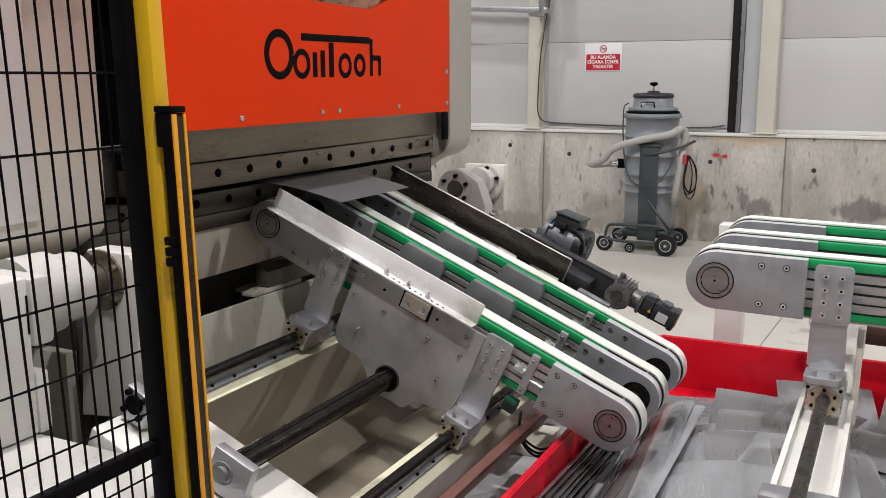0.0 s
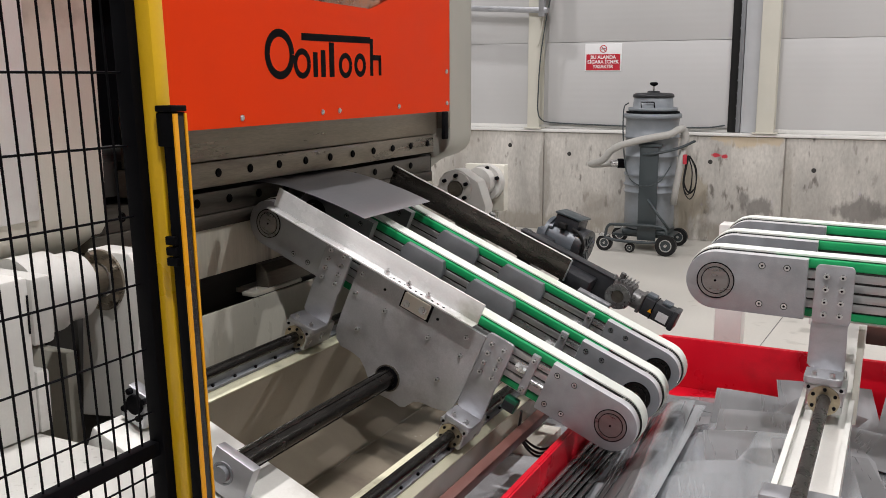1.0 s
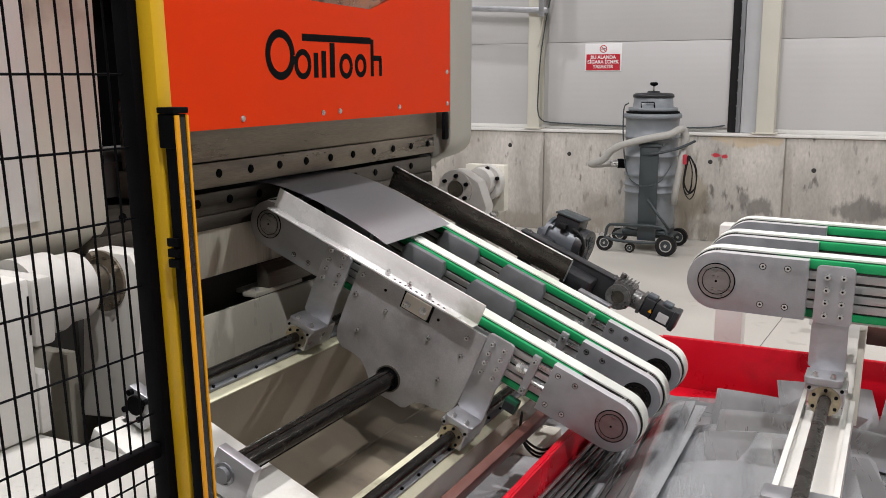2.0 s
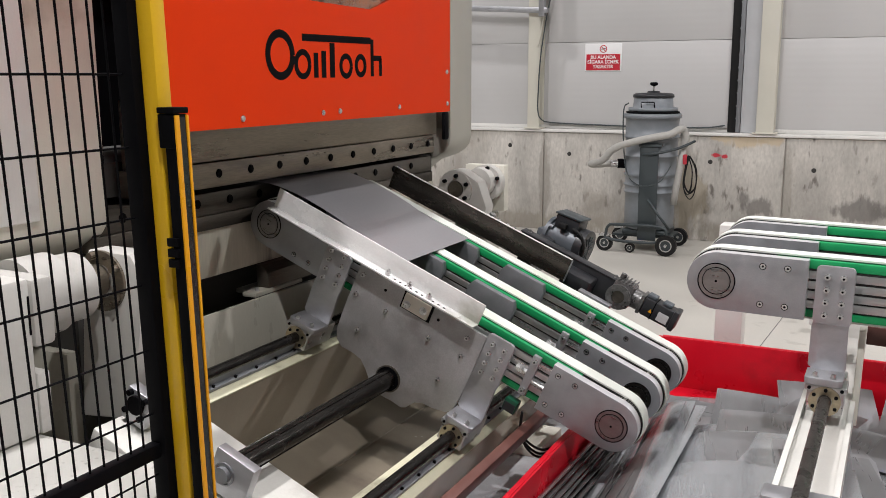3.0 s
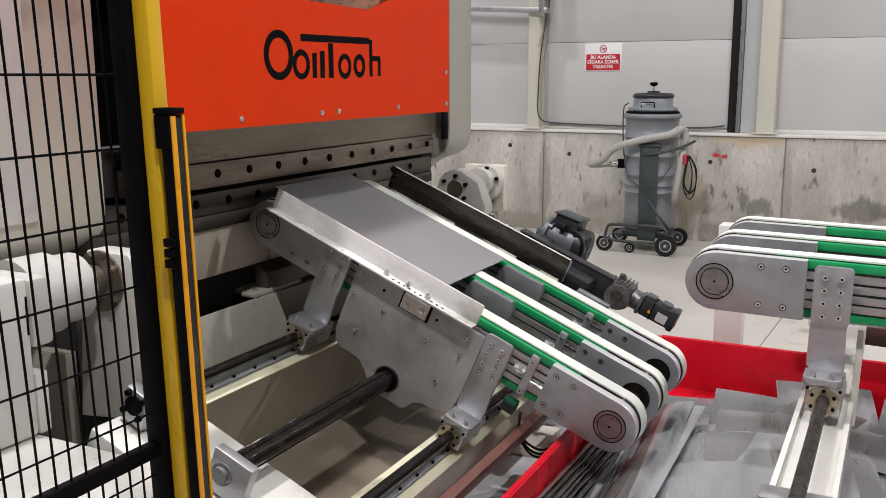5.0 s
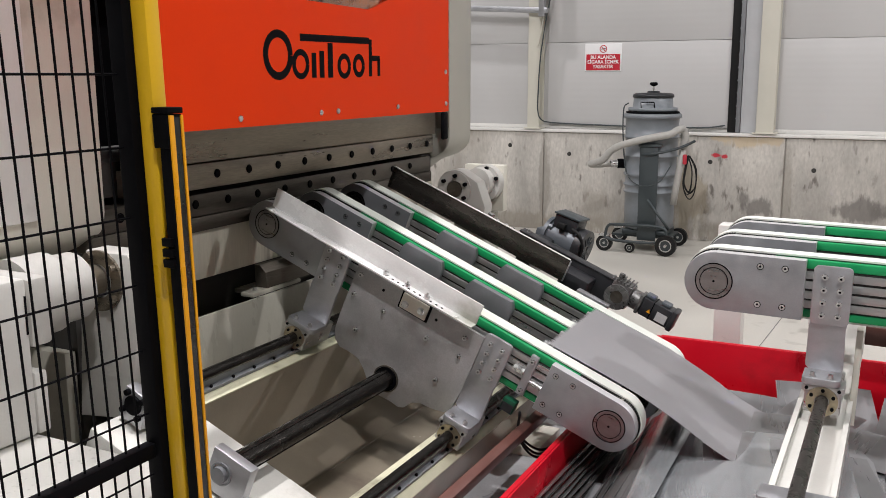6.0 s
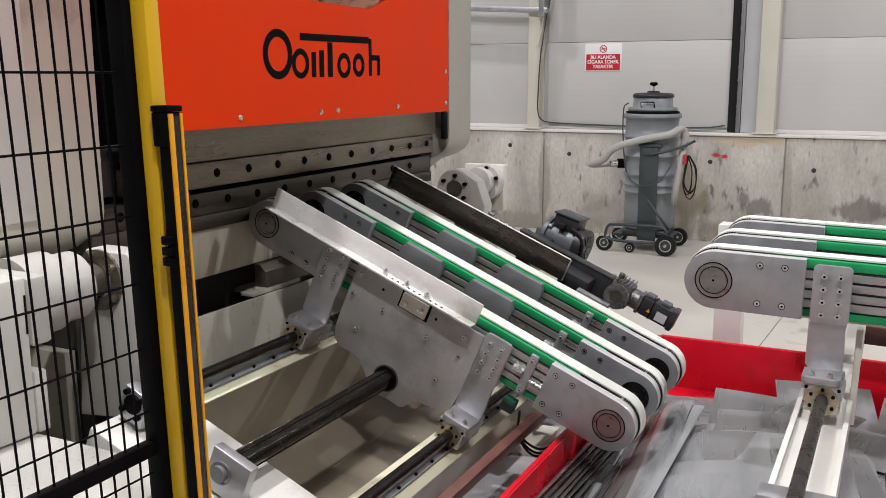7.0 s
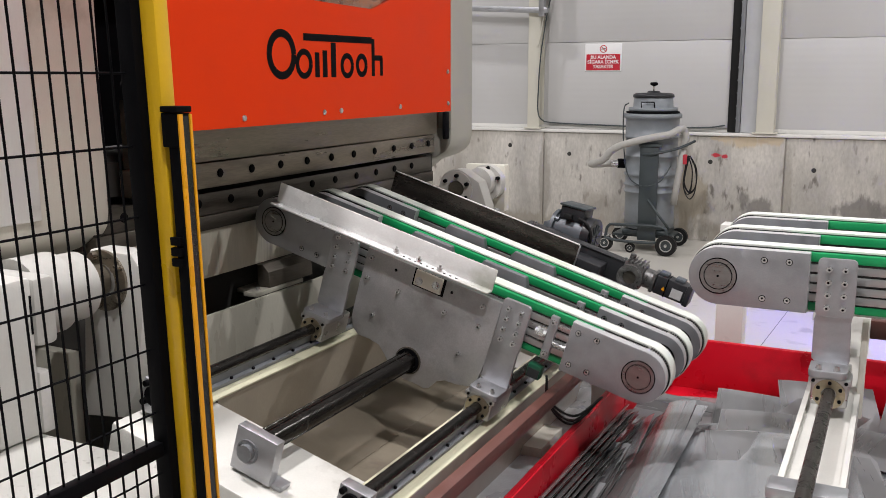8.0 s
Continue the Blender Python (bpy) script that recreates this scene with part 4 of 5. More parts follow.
for sx in (SA, SB):
    bm = solid()
    box(bm, sx - 0.05, sx + 0.05, -0.98, -0.935, SN - 0.07, SN + 0.045, 0.004)
    eb = part("shaft_clamp", bm, M_ALU, table)
    bm = solid()
    cyl(bm, (sx, -0.99, SN), (sx, -0.98, SN), 0.032, 24)
    for a in range(4):
        q = math.pi / 4 + a * math.pi / 2
        cyl(bm, (sx + 0.045 * math.cos(q), -0.995, SN + 0.045 * math.sin(q)), (sx + 0.045 * math.cos(q), -0.98, SN + 0.045 * math.sin(q)), 0.010, 10)
    part("clamp_bolts", bm, M_BLACK, eb)

# side plate with its scalloped foot
side = tilting("side_plate", "grey ground steel side plate with scalloped lower edge", "machine plate")
OUT = [(0.462, 0.062), (0.458, -0.15), (0.460, -0.235), (0.476, -0.275), (0.505, -0.295), (0.56, -0.292), (0.605, -0.298), (0.640, -0.325), (0.665, -0.352), (0.700, -0.378), (0.745, -0.388),
       (0.790, -0.383), (0.835, -0.386), (0.855, -0.375), (0.880, -0.335), (0.910, -0.318), (0.960, -0.312), (1.01, -0.297), (1.034, -0.275), (1.046, -0.17), (1.046, 0.062)]
part("plate", prism(solid(), OUT, -0.020, -0.004, 0.002), M_PLATE, side)
screws(side, [(0.488, -0.057), (0.632, -0.057), (0.549, -0.188), (0.837, -0.06), (0.983, -0.057), (0.935, -0.193), (0.978, 0.022), (0.49, 0.03)], -0.0205)
bm = solid()
ring(bm, (SM, -0.030, SN), (0, 1, 0), 0.0365, 0.049, 0.012, 36)
part("bush", bm, M_BLACK, side, "black round bush for the shaft")
bm = solid()
ring(bm, (SM, -0.026, SN), (0, 1, 0), 0.050, 0.055, 0.007, 36)
part("bush_rim", bm, M_STEELD, side, "dull steel bush rim")
bm = solid()
box(bm, 0.688, 0.804, -0.034, -0.021, 0.0, 0.062, 0.003)
bp = part("guide_bracket", bm, M_CREAM, side)
for x, zz in ((0.710, 0.020), (0.780, 0.030)):
    bm = solid()
    cyl(bm, (x, -0.034, zz), (x, -0.036, zz), 0.016, 18)
    cyl(bm, (x, -0.036, zz), (x, -0.044, zz), 0.0105, 6)
    part("bolt", bm, M_SCREW, bp)
part("slot_edge", box(solid(), 0.678, 0.814, -0.0215, -0.0205, -0.008, 0.062), M_BLACK, side)
bm = solid()
for x, zz in ((0.60, 0.02), (0.845, 0.025)):
    cyl(bm, (x, -0.0215, zz), (x, -0.019, zz), 0.006, 10)
part("tapped_holes", bm, M_BLACK, side)


FLANGE_BOLT = finish("flange_bolt", cyl(solid(), (0, 0, 0), (0, -0.005, 0), 0.0055, 10), M_BLACK)


# angle brackets on bearing blocks
def carriage(table_thing, sx, x0, x1, top, y=0.0):
    c = tilting("bearing_carriage", "grey angle bracket bolted on a linear bearing block", "bracket", "carriages on the shafts") if table_thing else thing("bearing_carriage", "grey angle bracket bolted on a linear bearing block", "bracket", "carriages on the shafts")
    lo = 0.016
    edge = [(x0 + lo, -0.245), (x1 - lo * 0.4, -0.245), (x1, -0.225), (x1 - 0.004, -0.10), (x1, -0.08)]
    edge += [(x1 - lo + lo * math.cos(radians(a)), top - lo + lo * math.sin(radians(a))) for a in (0, 30, 60, 90)]
    edge += [(x0 + lo + lo * math.cos(radians(a)), top - lo + lo * math.sin(radians(a))) for a in (90, 120, 150, 180)]
    edge += [(x0, -0.08), (x0 - 0.004, -0.10), (x0 - 0.004, -0.225)]
    br = part("bracket", prism(solid(), edge, -0.036, -0.021, 0.003), M_ALU, c)
    pad = [(x + 0.5 * (x1 - x0 + 0.006) * math.copysign(1, math.cos(radians(a))) - math.copysign(lo, math.cos(radians(a))) + lo * math.cos(radians(a)), (top + 0.003 - lo if math.sin(radians(a)) > 0 else -0.088 + lo) + lo * math.sin(radians(a))) for x in ((x0 + x1) / 2,) for a in (15, 45, 75, 105, 135, 165, 195, 225, 255, 285, 315, 345)]
    if not table_thing:
        part("clamp_plate", prism(solid(), pad, -0.046, -0.0365, 0.002), M_ALU, c)
    screws(br, [(x, zz) for x in (x0 + 0.03, x1 - 0.03) for zz in (0.06, 0.02, -0.02, -0.06)], -0.0365 if table_thing else -0.0465)
    bm = solid()
    ro = 0.018
    rim = [(x0 - 0.004, -0.030), (x0 - 0.004, -0.135 + ro)] + [(x0 - 0.004 + ro - ro * math.cos(radians(a)), -0.135 + ro - ro * math.sin(radians(a))) for a in (30, 60, 90)]
    rim += [(x1 - ro + ro * math.sin(radians(a)), -0.135 + ro - ro * math.cos(radians(a))) for a in (0, 30, 60, 90)] + [(x1, -0.030)]
    prism(bm, rim, 0.235, 0.257, 0.003)
    bmesh.ops.transform(bm, verts=bm.verts, matrix=Matrix(((1, 0, 0, 0), (0, 0, 1, 0), (0, -1, 0, 0), (0, 0, 0, 1))))
    ft = part("foot", bm, M_ALU, c)
    for x in (x0 + 0.025, x1 - 0.03):
        for y0 in (-0.115,):
            ob = shared("screw", SCREW, ft, pose(x, y0, -0.2345, -90))
    bm = solid()
    box(bm, sx - 0.052, sx + 0.052, -0.125, 0.06, -0.345, -0.257, 0.005)
    box(bm, sx - 0.060, sx + 0.060, -0.130, -0.04, -0.275, -0.257, 0.003)
    bk = part("bearing_block", bm, M_PROF, c)
    bm = solid()
    ring(bm, (sx, -0.134, SN), (0, 1, 0), 0.0215, 0.046, 0.010, 32)
    fl = part("bearing_flange", bm, M_BRASS, bk)
    for x in (sx - 0.046, sx, sx + 0.046):
        shared("flange_bolt", FLANGE_BOLT, bk, pose(x, -0.1285, -0.267))
    for k in range(6):
        a = k * math.pi / 3 + 0.5
        shared("flange_bolt", FLANGE_BOLT, bk, pose(sx + 0.036 * math.cos(a), -0.134, SN + 0.036 * math.sin(a)))
    return c


carriage(True, SA, 0.305, 0.428, 0.07)
carriage(True, SB, 1.052, 1.163, 0.095)

# guides
g1 = tilting("guide_rail", "white painted angle iron guide along the belts", "guide rail")
bm = solid()
box(bm, 0.02, 1.0, -0.036, -0.030, 0.098, 0.178, 0.0015)
box(bm, 0.02, 1.0, -0.080, -0.030, 0.092, 0.0985, 0.0015)
part("angle_iron", bm, M_GUIDE, g1)
for x in (0.06, 0.16, 0.23, 0.30, 0.39, 0.49, 0.55, 0.62, 0.70, 0.93):
    bm = solid()
    lathe(bm, [(0.009, 0.098), (0.008, 0.1005), (0.004, 0.1025)], c=(x, -0.066, 0), seg=10)
    part("rivet", bm, M_GUIDE, g1)
for x in (0.60, 0.70, 0.79):
    bm = solid()
    cyl(bm, (x, -0.06, 0.099), (x, -0.06, 0.112), 0.011, 6)
    cyl(bm, (x, -0.06, 0.10), (x, -0.06, 0.122), 0.005, 8)
    part("hex_bolt", bm, M_SCREW, g1)
bm = solid()
for k in range(11):
    cyl(bm, (0.613 + 0.025 * k, -0.063, 0.0984), (0.613 + 0.025 * k, -0.063, 0.0994), 0.0052, 10)
part("slots", bm, M_BLACK, g1)
g2 = tilting("guide_rail", "dark bare steel guide plate along the belts", "guide rail")
bm = solid()
box(bm, 0.02, 1.01, 0.90, 0.906, 0.075, 0.182, 0.0015)
box(bm, 0.02, 1.01, 0.906, 0.95, 0.075, 0.081, 0.0015)
# the stain tone paints a reddish glow reflected in the plate
part("plate", bm, mat("dark_rolled_steel", (0.105, 0.092, 0.082), 0.26, metal=0.75, var=0.4, scale=8, bump=0.2, stain=(0.15, 0.065, 0.04), amount=0.14, stretch=(0.5, 1, 2)), g2)
part("top_edge", box(solid(), 0.02, 1.01, 0.898, 0.908, 0.1825, 0.187, 0.001), M_WHITE, g2)

part("end_edge", box(solid(), 1.0105, 1.016, 0.898, 0.908, 0.075, 0.182, 0.001), M_ALU, g2)

# drives on the far side
gm = tilting("gear_motor", "black servo motor with dark worm gearbox", "gear motor")
GM = Matrix.Translation((0.085, -0.03, 0.072))
bm = solid()
box(bm, 1.13, 1.23, 0.98, 1.08, 0.00, 0.115, 0.014)
cyl(bm, (1.18, 0.955, 0.055), (1.18, 1.09, 0.055), 0.046, 24)
cyl(bm, (1.15, 1.03, 0.115), (1.15, 1.03, 0.14), 0.014, 12)
bmesh.ops.transform(bm, verts=bm.verts, matrix=GM)
gbox = part("gearbox", bm, M_CAST, gm)
bm = solid()
ring(bm, GM @ Vector((1.18, 0.952, 0.055)), (0, -1, 0), 0.030, 0.058, 0.010, 32)
for k in range(8):
    a = k * math.pi / 4 + 0.2
    cyl(bm, GM @ Vector((1.18 + 0.050 * math.cos(a), 0.942, 0.055 + 0.050 * math.sin(a))), GM @ Vector((1.18 + 0.050 * math.cos(a), 0.932, 0.055 + 0.050 * math.sin(a))), 0.006, 8)
part("output_flange", bm, M_CAST, gbox)
part("hollow_shaft", cyl(solid(), GM @ Vector((1.18, 0.945, 0.055)), GM @ Vector((1.18, 0.951, 0.055)), 0.029, 24), M_STEELD, gbox)
GFIN = finish("casting_rib", box(solid(), -0.003, 0.003, 0.976, 1.084, 0.115, 0.123, 0.001), M_CAST)
for k in range(5):
    shared("casting_rib", GFIN, gbox, GM @ pose(1.145 + 0.018 * k, 0, 0))
bm = solid()
cyl(bm, (1.23, 1.03, 0.06), (1.275, 1.03, 0.06), 0.045, 24)
box(bm, 1.268, 1.285, 0.985, 1.075, 0.015, 0.105, 0.004)
bmesh.ops.transform(bm, verts=bm.verts, matrix=GM)
part("coupling", bm, M_CAST, gm)
bm = solid()
box(bm, 1.286, 1.43, 0.988, 1.072, 0.018, 0.102, 0.007)
box(bm, 1.425, 1.45, 0.983, 1.077, 0.013, 0.107, 0.006)
bmesh.ops.transform(bm, verts=bm.verts, matrix=GM)
sm = part("servo_motor", bm, M_BLKP, gm)
for x in (1.31, 1.385):
    part("connector", box(solid(), x - 0.022, x + 0.022, 1.005, 1.055, 0.1025, 0.118, 0.004, m=GM), M_MOTOR, sm, "grey cable connector")
part("motor_seam", box(solid(), 1.336, 1.341, 0.9868, 1.0732, 0.0168, 0.1032, m=GM), M_BLACK, sm)
part("rating_plate", box(solid(), 1.365, 1.415, 0.9862, 0.9872, 0.03, 0.072, m=GM), mat("silver_label", (0.5, 0.5, 0.5), 0.4, var=0.1, scale=60), sm)
part("warning_label", prism(solid(), [(1.405, 0.118), (1.423, 0.118), (1.414, 0.136)], 0.9562, 0.9572), M_AMBER, sm)
mnt = part("mount", box(solid(), 1.10, 1.26, 0.86, 0.90, 0.02, 0.090, 0.003), M_ALU, gm)
bm = solid()
for x in (1.125, 1.235):
    cyl(bm, (x, 0.8592, 0.055), (x, 0.866, 0.055), 0.010, 14)
part("bolt_holes", bm, M_BLACK, mnt)
part("mount_arm", box(solid(), 1.12, 1.24, 0.901, 0.985, 0.03, 0.06, 0.003), M_ALUD, gm)

em = tilting("electric_motor", "grey finned electric motor with black terminal box", "motor")
EM = Matrix.Translation((0.765, 1.47, 0.072)) @ Matrix.Rotation(radians(-6), 4, "Z") @ Matrix.Rotation(radians(-7), 4, "Y") @ Matrix.Scale(0.78, 4)
bm = solid()
cyl(bm, EM @ Vector((-0.05, 0, 0)), EM @ Vector((0.16, 0, 0)), 0.082, 32)
stator = part("stator", bm, M_MOTOR, em)
FIN = finish("fin", box(solid(), -0.04, 0.15, -0.003, 0.003, 0.08, 0.097), M_MOTOR)
for k in range(22):
    shared("fin", FIN, stator, EM @ Matrix.Rotation(2 * math.pi * k / 22, 4, "X"))
bm = solid()
cyl(bm, EM @ Vector((0.16, 0, 0)), EM @ Vector((0.215, 0, 0)), 0.098, 32)
fan = part("fan_cover", bm, M_BLKP, em)
BAR = finish("grill_bar", box(solid(), 0.212, 0.221, -0.004, 0.004, 0.025, 0.09), M_VACD)
for k in range(12):
    shared("grill_bar", BAR, fan, EM @ Matrix.Rotation(2 * math.pi * k / 12, 4, "X"))
part("terminal_box", box(solid(), -0.025, 0.145, -0.075, 0.075, 0.085, 0.172, 0.008, m=EM), M_BLKP, em)
part("box_lid", box(solid(), -0.035, 0.155, -0.083, 0.083, 0.1725, 0.186, 0.005, m=EM), M_VACD, em)
bm = solid()
cyl(bm, EM @ Vector((-0.07, 0, 0)), EM @ Vector((-0.045, 0, 0)), 0.098, 32)
for k in range(4):
    a = math.pi / 4 + k * math.pi / 2
    cyl(bm, EM @ Vector((-0.05, 0.105 * math.cos(a), 0.105 * math.sin(a))), EM @ Vector((-0.02, 0.105 * math.cos(a), 0.105 * math.sin(a))), 0.016, 10)
part("flange", bm, M_MOTOR, em)
part("motor_cable", pipe(solid(), smooth_line([EM @ Vector(q) for q in ((0.12, -0.09, 0.115), (0.19, -0.11, 0.10), (0.225, -0.09, 0.02), (0.20, -0.06, -0.08), (0.12, -0.03, -0.12))], 8), 0.009, 8), M_RUBBER, em)
bm = solid()
box(bm, -0.14, -0.07, -0.05, 0.05, -0.08, 0.03, 0.01, m=EM)
part("drive_head", bm, M_MOTOR, em)
bm = solid()
box(bm, 0.02, 0.075, -0.115, -0.075, 0.095, 0.13, 0.006, m=EM)
part("cable_gland", bm, M_RUBBER, em)
arm = tilting("drive_cover", "long black sheet steel belt cover", "cover")
bm = solid()
box(bm, 0.685, 1.215, 1.07, 1.13, 0.02, 0.140, 0.006)
box(bm, 0.98, 1.12, 0.95, 1.07, 0.02, 0.11, 0.006)
box(bm, 0.70, 0.78, 1.13, 1.48, -0.10, 0.08, 0.006)
part("cover", bm, M_BLKP, arm)
part("lid", box(solid(), 0.683, 1.217, 1.066, 1.134, 0.1402, 0.1445, 0.0015), M_BLKP, arm)
bm = solid()
box(bm, 0.50, 0.684, 1.08, 1.12, 0.03, 0.105, 0.006)
part("tension_block", bm, M_MOTOR, arm)
bm = solid()
cyl(bm, (0.51, 1.09, 0.118), (0.684, 1.09, 0.122), 0.0065, 12)
cyl(bm, (0.545, 1.09, 0.119), (0.56, 1.09, 0.119), 0.016, 6)
cyl(bm, (0.60, 1.09, 0.12), (0.612, 1.09, 0.12), 0.015, 6)
cyl(bm, (0.64, 1.09, 0.121), (0.65, 1.09, 0.121), 0.013, 6)
cyl(bm, (0.515, 1.085, 0.105), (0.515, 1.085, 0.145), 0.017, 14)
part("tension_rod", bm, M_SCREW, arm, "bright threaded tensioning rod")
for x in (0.72, 1.19):
    shared("screw", SCREW, arm, pose(x, 1.10, 0.1447, -90))

# red-brown stop bar beside the bin, under the drums
bar = tilting("stop_bar", "red-brown painted flat bar beside the bin", "bar")
part("bar", box(solid(), 1.285, 1.32, -1.05, 1.1, -0.275, -0.205, 0.004), M_REDOX, bar)
sens = tilting("proximity_sensor", "small green sensor box on a bracket", "sensor")
part("body", box(solid(), 1.19, 1.245, 0.03, 0.07, -0.185, -0.13, 0.006), M_SENS, sens)
part("label_face", box(solid(), 1.195, 1.240, 0.027, 0.0295, -0.18, -0.145), M_BLKP, sens)
cab = tilting("sensor_cable", "loose black cables hanging under the conveyor", "cable")
for o in (0.0, 0.02, 0.035):
    part("cord", pipe(solid(), smooth_line([(1.27, 0.03, -0.15), (1.30, 0.06 + o, -0.25 - o), (1.38, 0.2, -0.33 - o), (1.42, 0.4, -0.30)], 8), 0.005, 8), M_RUBBER, cab)

# ---- outfeed conveyor over the bin ----
OUTF = pose(-0.510, 3.0, 0.945, 0, 1.1, 0)
FEED = []


def feeding(name, label, category, group="", y=0.0):
    ob = thing(name, label, category, group, OUTF @ pose(0, y, 0))
    FEED.append((ob, pose(0, y, 0)))
    return ob


RUN2 = 3.2
for k, y in enumerate((0.045, 0.39, 0.745)):
    lane = feeding("belt_lane", ("narrow belt conveyor lane with pale belt over the scrap bin", "narrow belt conveyor lane between two others over the bin", "narrow belt conveyor lane on the wall side over the bin")[k], "conveyor", "lanes of the outfeed conveyor", y - 0.02)
    off = -0.024
    lane_body(lane, RUN2, 0.275, RUN2 - 0.275, off)
    end_plate(lane, 0.0, 0.275, True, M_ENDP if k == 0 else M_ALUD, off, (0.063, -0.061) if k == 0 else (0.035, -0.061))
    part("back_plate", prism(solid(), stadium(0.0, 0.275, 0.09, True, False), 0.0985, 0.108, 0.002), M_ALUD, lane)

c2 = carriage(False, 0.364, 0.305, 0.411, 0.092)
FEED.append((c2, pose(0, 0, 0)))
c2.matrix_basis = OUTF
of = feeding("outfeed_frame", "white channel frame with a dark threaded shaft", "machine frame")
bm = solid()
cyl(bm, (0.364, -1.20, SN), (0.364, 1.25, SN), 0.0180, 28)
for k in range(250):
    ring(bm, (0.364, -1.19 + 0.00425 * k, SN), (0, 1, 0), 0.0180, 0.0188, 0.0025, 20)
part("shaft", bm, M_RIDGED, of, "dull ridged steel shaft")
bm = solid()
prism(bm, [(0.285, -0.46), (0.445, -0.46), (0.445, -0.365), (0.43, -0.365), (0.43, -0.385), (0.30, -0.385), (0.30, -0.365), (0.285, -0.365)], -1.25, 1.36, 0.002)
part("channel", bm, M_BRKT, of)
bm = solid()
box(bm, 0.272, 0.455, -0.81, -0.73, -0.3645, -0.335, 0.005)
part("end_block", bm, M_ALU, of)
bm = solid()
box(bm, 0.435, 0.455, 0.10, 0.16, -0.45, -0.13, 0.004)
part("upright", bm, M_IVORY, of)
part("cross_bar", box(solid(), 0.447, 3.2, 0.98, 1.04, -0.412, -0.336, 0.004), M_REDOX, of)
part("rear_beam", box(solid(), 0.20, 2.70, 1.362, 1.42, -0.458, -0.38, 0.004), M_WHITE, of)
for x, y, top in ((-0.73, 4.78, 0.86), (2.0, 4.39, 0.46)):
    post = thing("support_post", "white square conveyor support post on the floor", "post", "support posts", pose(x, y, 0))
    part("tube", box(solid(), -0.068, 0.068, -0.06, 0.06, 0.012, top, 0.006), M_WHITE, post)
    part("foot_plate", box(solid(), -0.11, 0.11, -0.10, 0.10, 0.0, 0.012, 0.002), M_WHITE, post)

# ---- scrap bin ----
BX0, BX1, BY0, BY1, BZ = -1.035, 1.7, 1.55, 4.60, 0.28
scrap_bin = thing("scrap_bin", "wide red painted steel scrap bin on the floor", "bin")
part("floor_plate", box(solid(), BX0, BX1, BY0, BY1, 0.004, 0.02), M_RED, scrap_bin)
for x0, x1, y0, y1 in ((BX0, BX0 + 0.008, BY0, BY1), (BX1 - 0.008, BX1, BY0, BY1), (BX0 + 0.008, BX1 - 0.008, BY0, BY0 + 0.008), (BX0 + 0.008, BX1 - 0.008, BY1 - 0.008, BY1)):
    part("side_wall", box(solid(), x0, x1, y0, y1, 0.02, BZ, 0.002), M_RED, scrap_bin)
part("rim", box(solid(), BX0 - 0.02, BX0, BY0, BY1, BZ - 0.035, BZ + 0.002, 0.003), M_RED, scrap_bin)
part("rim", box(solid(), BX0, BX1, BY1, BY1 + 0.02, BZ - 0.035, BZ + 0.002, 0.003), M_RED, scrap_bin)


def bent_sheet(w, d, bend, th=0.0012, n=8, material=M_SCRAP):
    bm = solid()
    top, bot = [], []
    for k in range(n + 1):
        x = w * (k / n - 0.5)
        zz = -bend * (2 * k / n - 1) ** 2
        top.append([bm.verts.new((x, y, zz + th)) for y in (-d / 2, d / 2)])
        bot.append([bm.verts.new((x, y, zz)) for y in (-d / 2, d / 2)])
    for k in range(n):
        bm.faces.new((top[k][0], top[k + 1][0], top[k + 1][1], top[k][1]))
        bm.faces.new((bot[k][0], bot[k][1], bot[k + 1][1], bot[k + 1][0]))
        bm.faces.new((top[k][0], bot[k][0], bot[k + 1][0], top[k + 1][0]))
        bm.faces.new((top[k][1], top[k + 1][1], bot[k + 1][1], bot[k][1]))
    bm.faces.new((top[0][0], top[0][1], bot[0][1], bot[0][0]))
    bm.faces.new((top[n][0], bot[n][0], bot[n][1], top[n][1]))
    bmesh.ops.recalc_face_normals(bm, faces=bm.faces)
    return finish("scrap_sheet", bm, material)


rnd = random.Random(7)
SIZES = ((0.50, 0.54, 0.012), (0.62, 0.40, 0.03), (0.40, 0.33, 0.006), (0.80, 0.54, 0.035), (0.34, 0.24, 0.004), (0.66, 0.42, 0.02), (0.60, 0.50, 0.035), (0.45, 0.45, -0.01), (0.36, 0.50, 0.008), (0.30, 0.54, 0.003))
SCRAPS = [bent_sheet(w, d, b, material=M_SCRAPB if b > 0.025 else M_SCRAP) for w, d, b in SIZES]


def mound(x, y):
    """Height of the heap in the bin."""
    return 0.04 + 0.10 * math.exp(-(max(0, abs(x - 0.2) - 0.5) / 0.55) ** 2 - (max(0, abs(y - 2.9) - 0.75) / 0.45) ** 2)


HEAP = 190
